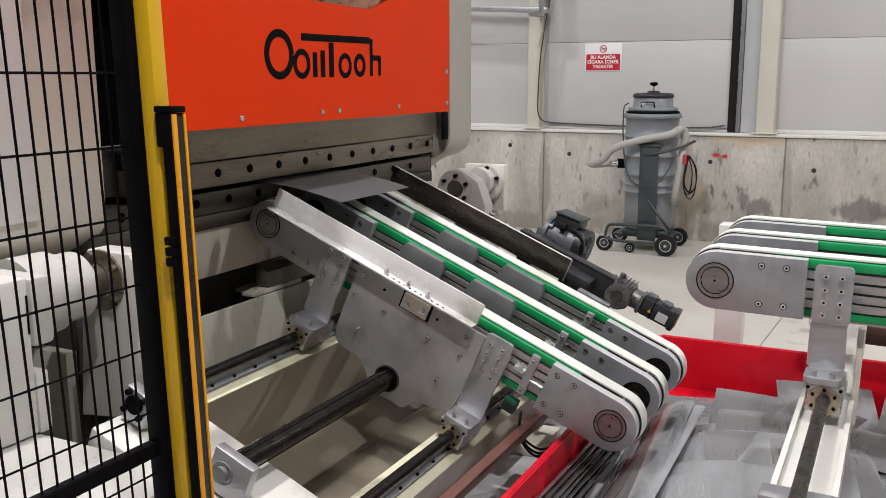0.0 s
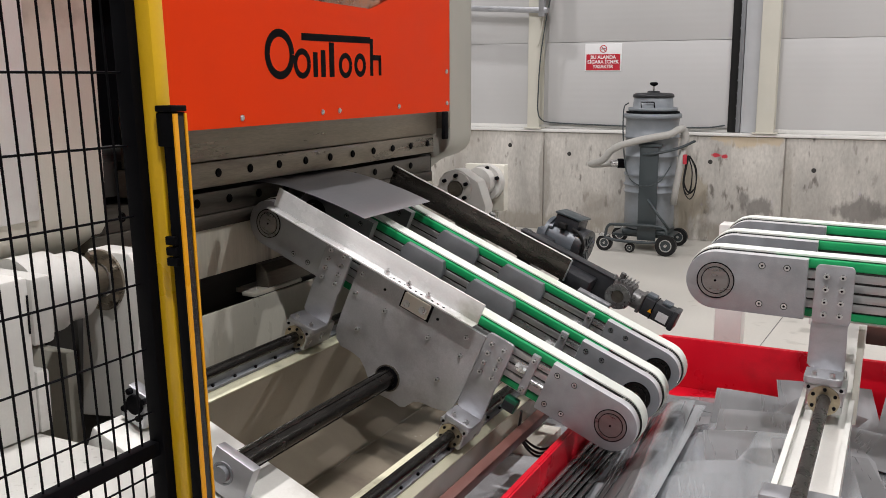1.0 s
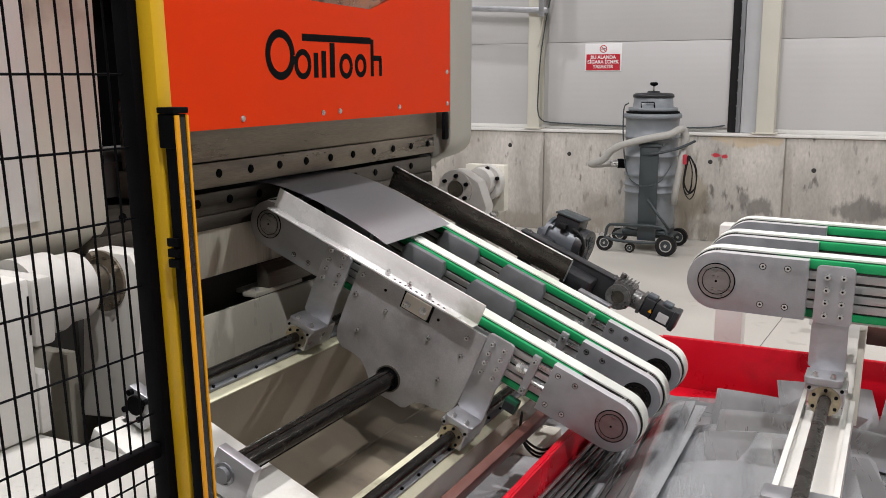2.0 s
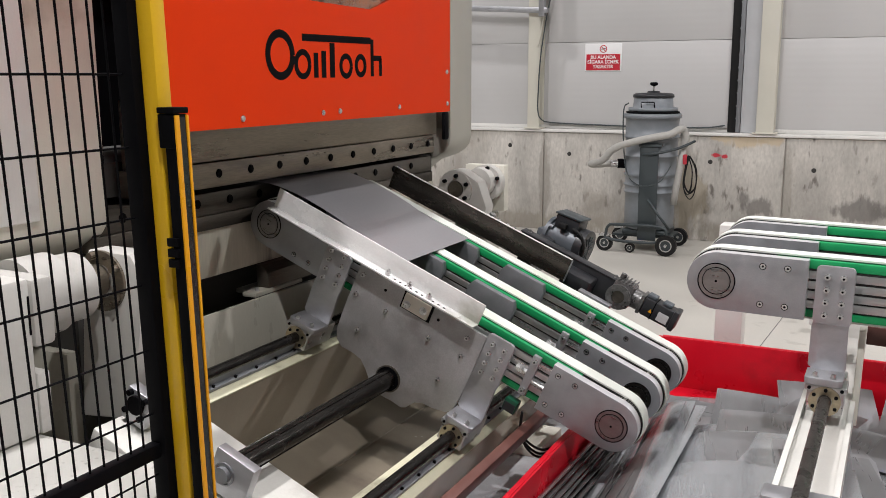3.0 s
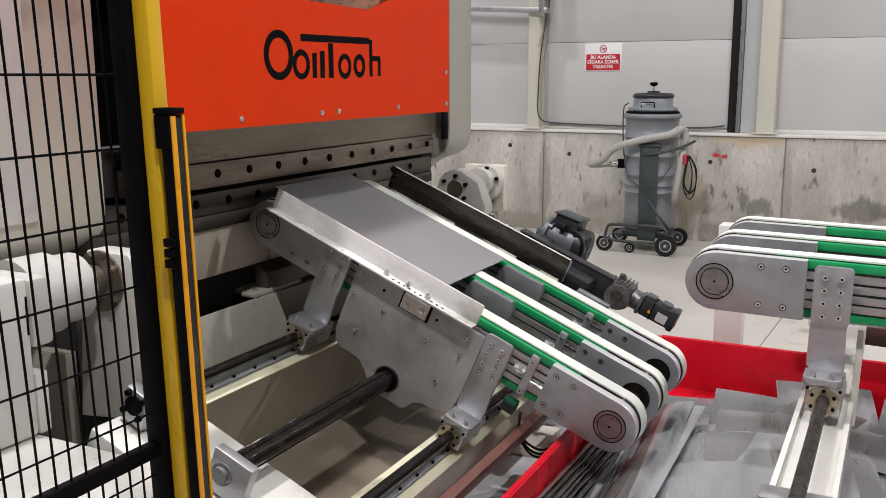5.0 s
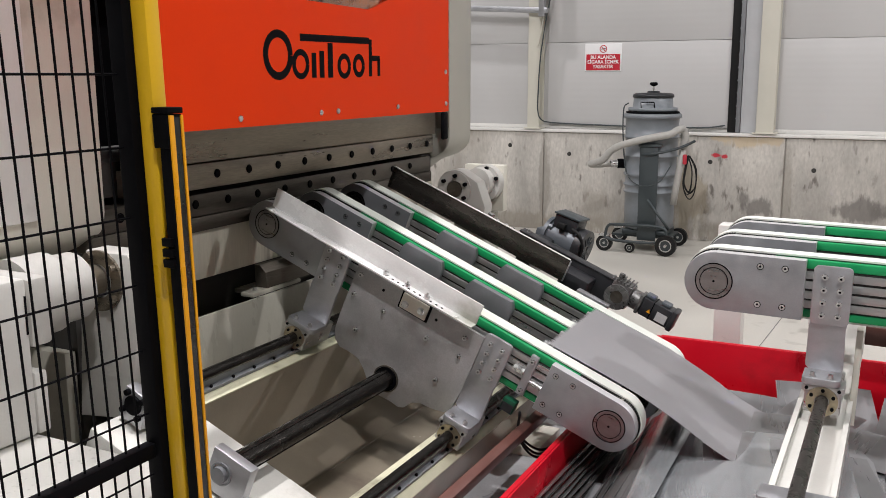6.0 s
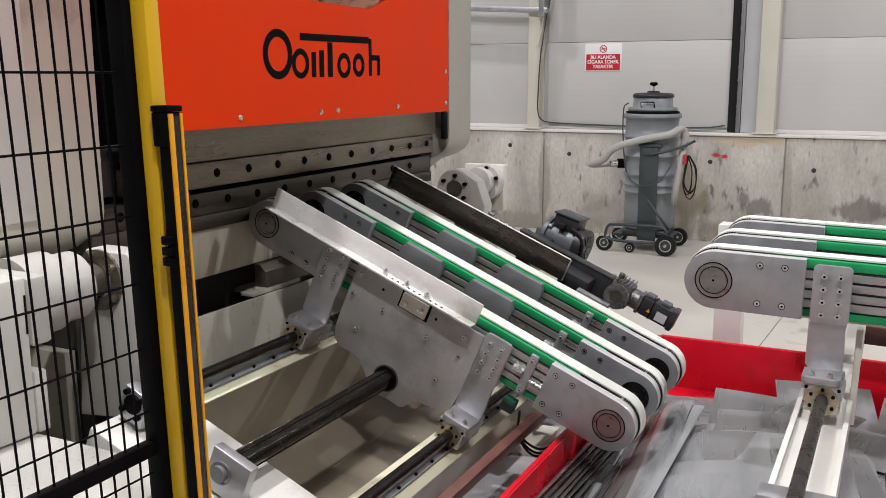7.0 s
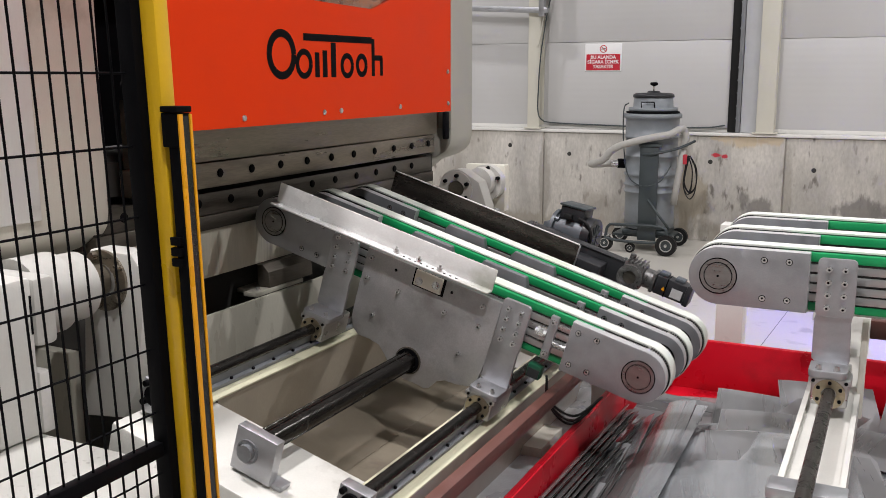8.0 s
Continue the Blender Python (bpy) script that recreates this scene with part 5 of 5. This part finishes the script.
for k in range(HEAP):
    me_i = rnd.randrange(len(SCRAPS))
    w, d, b = SIZES[me_i]
    turn = rnd.choice((0, 90, 0, 0, 30)) + rnd.gauss(0, 10)
    half = 0.5 * (abs(w * math.cos(radians(turn))) + abs(d * math.sin(radians(turn))))
    deep = 0.5 * (abs(d * math.cos(radians(turn))) + abs(w * math.sin(radians(turn))))
    x, y = rnd.uniform(BX0 + half + 0.02, BX1 - half - 0.02), rnd.uniform(BY0 + deep + 0.02, min(BY1 - deep - 0.02, 4.05))
    zz = mound(x, y) * (0.25 + 0.75 * k / HEAP) + 0.012 + max(b, 0) * 0.7
    sx = (mound(x + 0.15, y) - mound(x - 0.15, y)) / 0.3
    sy = (mound(x, y + 0.15) - mound(x, y - 0.15)) / 0.3
    ob = new("scrap_sheet", SCRAPS[me_i])
    tip_x, tip_y = math.degrees(math.atan(sy)) + rnd.uniform(-4, 4), -math.degrees(math.atan(sx)) + rnd.uniform(-4, 4)
    ob.matrix_basis = pose(x, y, zz, tip_x, tip_y, 0) @ pose(0, 0, 0, 0, 0, turn)
    tagged(ob, "thin bent shiny offcut of sheet steel on the heap" if b > 0.025 else "thin flat grey offcut of sheet steel on the heap", "sheet metal", "scrap sheets in the bin")
# larger offcuts that lie on top against the far side
for x, y, zz, rx, ry, rz, me_i in ((-0.45, 3.95, 0.21, 14, 4, 6, 2), (-0.24, 3.92, 0.235, 16, -2, -32, 4), (-0.20, 4.12, 0.235, 18, 2, 12, 2), (0.25, 3.9, 0.24, 10, 3, -4, 0), (-0.12, 3.45, 0.237, 3, 1, -6, 0),
                                   (0.12, 3.15, 0.243, 2, 2, -14, 0), (0.02, 2.70, 0.243, 1, 1, 5, 3), (-0.42, 2.55, 0.247, 1, -3, -8, 0), (0.55, 3.25, 0.243, 2, 3, 8, 7), (0.62, 2.75, 0.245, 1, 2, -11, 0), (0.48, 4.12, 0.265, 12, 1, 5, 3), (0.80, 3.80, 0.26, 8, 2, -9, 0), (1.05, 4.10, 0.265, 12, -2, 4, 3), (0.36, 3.62, 0.255, 4, 2, 12, 7)):
    ob = new("scrap_sheet", SCRAPS[me_i])
    ob.matrix_basis = pose(x, y, zz - 0.045, rx, ry, rz)
    tagged(ob, "thin flat grey offcut of sheet steel on the heap", "sheet metal", "scrap sheets in the bin")

def curled_sheet(w, d, drop, th=0.0012, n=14):
    """A sheet that lies flat on one side and rolls down on the other."""
    bm = solid()
    line = []
    for k in range(n + 1):
        x = w * (k / n - 0.5)
        u = max(0.0, (0.62 - k / n) / 0.62)
        line.append((x + drop * 0.35 * u ** 4, -drop * u ** 2.2))
    outline = [(x, zz + th) for x, zz in line] + [(x, zz) for x, zz in reversed(line)]
    prism(bm, outline, -d / 2, d / 2)
    return finish("scrap_sheet", bm, M_SCRAPB)


CURLS = [curled_sheet(w, d, b) for w, d, b in ((0.74, 0.95, 0.11), (0.82, 0.80, 0.13), (0.68, 1.02, 0.09))]
for k in range(26):
    lift = 0.165 + 0.0042 * k
    ob = new("scrap_sheet", CURLS[k % 3])
    ob.matrix_basis = pose(-0.50 + 0.005 * k + rnd.uniform(-0.03, 0.03), 3.18 - 0.30 * ((k * 0.37) % 1.0) + rnd.uniform(-0.05, 0.05), lift, rnd.uniform(-1.2, 1.2), rnd.uniform(-2.5, 1.5), 5 + rnd.uniform(-7, 7))
    tagged(ob, "thin shiny sheet steel offcut rolled down at one side", "sheet metal", "scrap sheets in the bin")
for x, y, zz, rz, k in ((-0.40, 2.72, 0.283, 9, 1), (-0.42, 2.95, 0.280, 4, 0), (-0.36, 2.50, 0.276, 13, 2)):
    ob = new("scrap_sheet", CURLS[k])
    ob.matrix_basis = pose(x, y, zz, 1, -2, rz)
    tagged(ob, "thin shiny sheet steel offcut rolled down at one side", "sheet metal", "scrap sheets in the bin")
for x, y, zz, ry, rz, me_i in ((-0.36, 3.50, 0.284, -1, 6, 2), (-0.36, 3.26, 0.287, -2, 12, 2), (-0.10, 3.05, 0.288, 2, 14, 9), (-0.08, 3.46, 0.286, 1, -12, 2), (-0.16, 3.28, 0.290, 2, 9, 4), (-0.22, 2.98, 0.288, -2, 14, 4), (-0.16, 2.70, 0.290, 1, 6, 4)):
    ob = new("scrap_sheet", SCRAPS[me_i])
    ob.matrix_basis = pose(x, y, zz, 1, ry, rz)
    tagged(ob, "thin flat grey offcut of sheet steel on the heap", "sheet metal", "scrap sheets in the bin")

# rolled edges of the stack, one beside the other, and dull sheets under them
EDGES = [bent_sheet(w, d, 0.003, th=0.002, material=m) for m in (M_TRIM, M_SCRAPB) for w, d in ((0.060, 1.05), (0.048, 0.9), (0.070, 1.15))]
for k in range(14):
    a = k / 13
    ob = new("scrap_strip", EDGES[(k * 5) % 3 + (3 if k > 8 or k == 4 else 0)])
    ob.matrix_basis = pose(-0.900 + 0.24 * a, 3.13 + rnd.uniform(-0.08, 0.08), 0.118 + 0.150 * math.sin(a * 1.45), rnd.uniform(-1, 1), -62 + 54 * a + rnd.uniform(-6, 6), 3 + rnd.uniform(-2.5, 2.5))
    tagged(ob, "narrow rolled edge of shiny sheet steel on the heap", "sheet metal", "trim strips in the bin")
for x, y, ry, rz in ((-0.78, 3.90, -3, 10), (-0.76, 4.22, -2, 8), (-0.42, 4.30, 3, 5)):
    ob = new("scrap_sheet", SCRAPS[2])
    ob.matrix_basis = pose(x, y, 0.045, 3, ry, rz)
    tagged(ob, "thin flat grey offcut of sheet steel on the heap", "sheet metal", "scrap sheets in the bin")
for k in range(12):
    ob = new("scrap_sheet", SCRAPS[(8, 2, 9)[k % 3]])
    ob.matrix_basis = pose(-0.80 + rnd.uniform(-0.02, 0.10), 2.75 + 0.10 * k, 0.085 + 0.03 * (k % 3), rnd.uniform(-3, 3), -8 + rnd.uniform(-6, 4), 90 * (k % 2) + rnd.uniform(-8, 8))
    tagged(ob, "thin flat grey offcut of sheet steel on the heap", "sheet metal", "scrap sheets in the bin")

# a bundle of narrow trim leaning along the bin's side
STRIP_W = [bent_sheet(w, d, b, th=0.002, material=M_TRIM) for w, d, b in ((0.030, 1.5, 0.001), (0.024, 1.35, 0.001), (0.040, 1.45, 0.002))]
for k in range(12):
    ob = new("scrap_strip", STRIP_W[k % 3])
    ob.matrix_basis = pose(-1.008 + 0.0085 * k, 2.98 + rnd.uniform(-0.03, 0.03), 0.190 - 0.004 * k + 0.008 * (k % 2), rnd.uniform(-0.6, 0.6), -34 + 5 * (k % 3) + rnd.uniform(-5, 5), -1.5 + rnd.uniform(-0.8, 0.8))
    tagged(ob, "long narrow shiny edge trim strip on the heap", "sheet metal", "trim strips in the bin")

# blotchy steel sheet that covers the floor between table and bin
bm = solid()
box(bm, -2.30, -1.075, 1.75, 4.55, 0.0, 0.006, 0.001)
setting("floor_plate", bm, M_FPLATE, "blotchy grey steel plate on the floor", "floor plate")
# cream slabs added beside the bin for light patches on the frame above
for x0, x1, y0, y1, h in ((-1.47, -1.27, 3.45, 3.72, 0.05), (-1.70, -1.46, 3.80, 4.10, 0.05)):
    bpl = thing("light_patch_slab", "cream slab added on the floor for light patches on the frame above", "base plate", "base plates")
    part("plate", box(solid(), x0, x1, y0, y1, 0.0065, h, 0.004), M_CREAM, bpl)

# bearing on a white stand behind the lanes
stand = thing("bearing_stand", "white plate stand with a grey pillow block bearing", "bearing stand", m=pose(-1.17, 4.02, 0))
part("post", box(solid(), -0.05, 0.05, -0.05, 0.05, 0.0065, 0.255, 0.004), M_WHITE, stand)
part("top_plate", box(solid(), -0.11, 0.10, -0.09, 0.09, 0.2555, 0.275, 0.004), M_WHITE, stand)
bm = solid()
box(bm, -0.07, 0.02, -0.05, 0.04, 0.2755, 0.35, 0.012)
pb = part("pillow_block", bm, M_ALU, stand)
part("bore", cyl(solid(), (-0.025, -0.0525, 0.315), (-0.025, -0.045, 0.315), 0.022, 24), M_STEELD, pb)
bm = solid()
cyl(bm, (0.03, 0.0, 0.2755), (0.03, 0.0, 0.36), 0.022, 16)
cyl(bm, (0.03, -0.01, 0.33), (0.08, 0.01, 0.345), 0.016, 12)
part("fitting", bm, M_STEELD, stand)

# ---- unseen swivelling blue lamp added beyond the outfeed conveyor for the floor glow ----
blue_stand = thing("unseen_blue_lamp", "unseen blue swivelling lamp added on a grey post for the floor glow", "warning lamp", m=pose(0.75, 6.95, 0))
part("foot_plate", box(solid(), -0.12, 0.12, -0.12, 0.12, 0.0, 0.012, 0.003), M_VACD, blue_stand)
part("pole", cyl(solid(), (0, 0, 0.012), (0, 0, 2.30), 0.025, 20), M_VACD, blue_stand)
lamp_head = part("lamp_head", lathe(solid(), [(0.045, 0.05), (0.066, 0.045), (0.070, -0.13), (0.066, -0.13), (0.060, 0.02), (0.02, 0.021)], seg=32), M_BLKP, blue_stand, "black hooded lamp head")
part("lens", cyl(solid(), (0, 0, 0.010), (0, 0, 0.016), 0.052, 28), M_BLUE, lamp_head, "glowing blue lens")
# disc added to stop the blue light while the head is turned away
part("park_cap", cyl(solid(), (0.155, -0.12, 2.22), (0.165, -0.12, 2.22), 0.14, 32), M_BLKP, blue_stand, "black disc added to block the blue light")
# the head turns from the hall behind to the floor, instead of switching on
LAMP_TURN = [(0, 88), (7.2, 88), (7.3, 25), (7.4, -14), (8.0, -14)]

# ---- safety fence and light curtain ----
FENCE = pose(-1.2536, 1.1945, 0, 0, 0, 89.66)


def lean(bm):
    """The whole fence has sagged a little along its line."""
    for v in bm.verts:
        v.co.x -= 0.0646 * (v.co.z - 1.6056)
        v.co.y -= 0.0312 * (v.co.z - 1.6056)
    return bm


fence = thing("safety_fence", "black welded mesh safety fence with square frame, leaning slightly", "fence", m=FENCE)
part("post", lean(box(solid(), 0.034, 0.064, -0.022, 0.016, 0.0, 2.3, 0.004)), M_BLACK, fence)
part("post", lean(box(solid(), -1.94, -1.901, -0.022, 0.016, 0.0, 2.3, 0.004)), M_BLACK, fence)
part("lower_rail", lean(box(solid(), -1.9, 0.033, -0.0125, 0.0125, 0.862, 0.892, 0.003)), M_BLACK, fence)
VS, HS = 0.03297, 0.1308
WV = finish("wire", lean(cyl(solid(), (0, 0, 0.12), (0, 0, 2.2), 0.0023, 6)), M_BLACK)
WH = finish("wire", cyl(solid(), (-1.9, 0.0035, 0), (0.034, 0.0035, 0), 0.0023, 6), M_BLACK)
for k in range(52):
    shared("wire", WV, fence, pose(-VS * k, 0, 0))
for k in range(-10, 5):
    zz = HS * k
    shared("wire", WH, fence, pose(-0.0646 * zz, -0.0312 * zz, 1.6056 + zz))

curtain = thing("light_curtain", "black and yellow light curtain on a yellow post, leaning slightly", "light curtain", m=FENCE)
part("post", lean(box(solid(), 0.052, 0.088, -0.060, -0.024, 0.0, 2.3, 0.005)), M_YELLOW, curtain, "yellow painted square post")
part("housing", lean(box(solid(), 0.046, 0.0795, -0.0985, -0.074, 0.10, 1.535, 0.002)), M_BLACK, curtain)
part("mounting_bracket", lean(box(solid(), 0.0445, 0.0805, -0.0990, -0.062, 1.475, 1.536, 0.002)), M_BLACK, curtain)
part("top_cap", lean(box(solid(), 0.043, 0.082, -0.102, -0.062, 1.537, 1.548, 0.002)), M_BLACK, curtain)
part("yellow_strip", lean(box(solid(), 0.0455, 0.0565, -0.1035, -0.0995, 0.10, 1.534, 0.001)), M_AMBER, curtain)
part("yellow_strip", lean(box(solid(), 0.0745, 0.0800, -0.1035, -0.0995, 0.10, 1.534, 0.001)), M_AMBER, curtain)
part("lens_window", lean(box(solid(), 0.0570, 0.0740, -0.1005, -0.0995, 0.12, 1.53)), mat("dark_lens", (0.02, 0.02, 0.02), 0.12, var=0.1), curtain, "dark glossy lens strip")
for zz in (1.255, 0.70):
    bm = solid()
    for q in range(3):
        box(bm, 0.036, 0.046, -0.092, -0.068, zz + 0.02 * q, zz + 0.016 + 0.02 * q, 0.002)
    part("clamp", lean(bm), M_BLACK, curtain)
    bm = solid()
    box(bm, 0.080, 0.092, -0.092, -0.078, zz + 0.005, zz + 0.05, 0.002)
    kn = part("knob", lean(bm), M_BLACK, curtain)

# ---- the sheet that is cut, slides off and drops ----
STRIPS, PITCH = 22, 0.04
steel = thing("steel_sheet", "thin grey cut steel sheet sliding down the belts", "sheet metal")
bm = solid()
box(bm, -PITCH / 2 - 0.0004, PITCH / 2 + 0.0004, 3.125, 3.70, 0.0, 0.0014)
STRIP = finish("sheet_strip", bm, M_SHEET)
strips = [shared("sheet_strip", STRIP, steel, Matrix()) for k in range(STRIPS)]

GATE = (-2.42, 1.160)


def belt_z(x):
    return 1.008 + 0.1075 * 1.087 - 0.4259 * (x + 2.301)


DROP = [(-0.86, 0.512), (-0.70, 0.435), (-0.55, 0.350), (-0.40, 0.275), (-0.22, 0.232), (0.0, 0.219), (0.3, 0.215), (0.7, 0.215), (1.3, 0.215)]


def way(t):
    """The sheet's line at t, from the gate on: points every few millimetres of x."""
    times = (0, 1.0, 1.5, 2.8, 4.0, 4.9, 5.4)
    dip = np.interp(t, times, (0.10, 0.15, 0.18, 0.25, 0.30, 0.32, 0.5))
    sag = np.interp(t, times, (0.20, 0.24, 0.28, 0.36, 0.42, 0.5, 2.0))
    pts = []
    x = 0.0
    while GATE[0] + x < -0.86:
        pts.append((GATE[0] + x, max(GATE[1] - dip * x * x / (x + 0.09) - sag * x * x, belt_z(GATE[0] + x) if x > 0.12 else 0)))
        x += 0.01
    fall = [(v.x, v.z) for v in smooth_line([(a, 0, c) for a, c in DROP], 8)]
    return pts + fall


ADVANCE = ((0, 0.402), (0.5, 0.455), (1.0, 0.52), (1.5, 0.585), (2.2, 0.67), (2.8, 0.735), (3.5, 0.80), (4.0, 0.815), (4.6, 0.835), (4.75, 0.84), (4.9, 0.88), (5.1, 1.04), (5.3, 1.27), (5.5, 1.53), (5.8, 1.97), (5.9, 2.14), (6.0, 2.32), (6.1, 2.52), (6.2, 2.72), (6.3, 2.90), (6.4, 3.02), (6.5, 3.10), (6.6, 3.14), (8.0, 3.14))


def sheet_rows():
    times = [0, 0.25, 0.5, 0.75, 1.0, 1.25, 1.5, 1.85, 2.2, 2.5, 2.8, 3.15, 3.5, 4.0, 4.5, 4.75] + [4.85 + 0.1 * k for k in range(18)] + [6.6, 8.0]
    rows = [[] for s in strips]
    for t in times:
        pts = way(t)
        arc_at = [0.0]
        for p, q in zip(pts, pts[1:]):
            arc_at.append(arc_at[-1] + math.dist(p, q))
        tip = float(np.interp(t, [a for a, b in ADVANCE], [b for a, b in ADVANCE]))
        for k in range(STRIPS):
            a = tip - PITCH * (k + 0.5)
            ends = []
            for e in (a - PITCH / 2, a + PITCH / 2):
                if e < 0:
                    ends.append((GATE[0] + e, GATE[1]))
                else:
                    ends.append((float(np.interp(e, arc_at, [p[0] for p in pts])), float(np.interp(e, arc_at, [p[1] for p in pts]))))
            (xa, za), (xb, zb) = ends
            rows[k].append((t, pose((xa + xb) / 2, 0, (za + zb) / 2, 0, -math.degrees(math.atan2(zb - za, xb - xa)), 0)))
    return rows


SWING = [(0, -2.301, 1.008, 23.07), (7.0, -2.301, 1.008, 23.07), (7.25, -2.29, 1.012, 22.8), (7.5, -2.275, 1.015, 21.6), (7.75, -2.277, 1.018, 19.1), (8.0, -2.281, 1.020, 16.1)]
# the far side of the table lifts a little less than the near side
SWING_FAR = [(0, -2.301, 1.008, 23.07), (7.0, -2.301, 1.008, 23.07), (7.25, -2.302, 1.003, 22.65), (7.5, -2.302, 0.995, 21.5), (7.75, -2.297, 0.986, 19.6), (8.0, -2.289, 0.976, 17.27)]
LIFT = [(0, 0.0, 1.1), (7.0, 0.0, 1.1), (7.5, 0.007, 0.6), (8.0, 0.015, 0.0)]


def motions():
    for ob, local, far in TILTING:
        rows = []
        for (t, x, zz, a), (t2, x2, z2, a2) in zip(SWING, SWING_FAR):
            rows.append((t, pose(x + far * (x2 - x), 3.0, zz + far * (z2 - zz), 0, a + far * (a2 - a), 0) @ local))
        walk(ob, rows)
    for ob, local in FEED:
        walk(ob, [(t, pose(-0.510, 3.0, 0.945 + up, 0, a, 0) @ local) for t, up, a in LIFT])
    walk(lamp_head, [(t, pose(0, -0.12, 2.22, -11, -a, 0)) for t, a in LAMP_TURN])
    for ob, rows in zip(strips, sheet_rows()):
        walk(ob, rows)


motions()
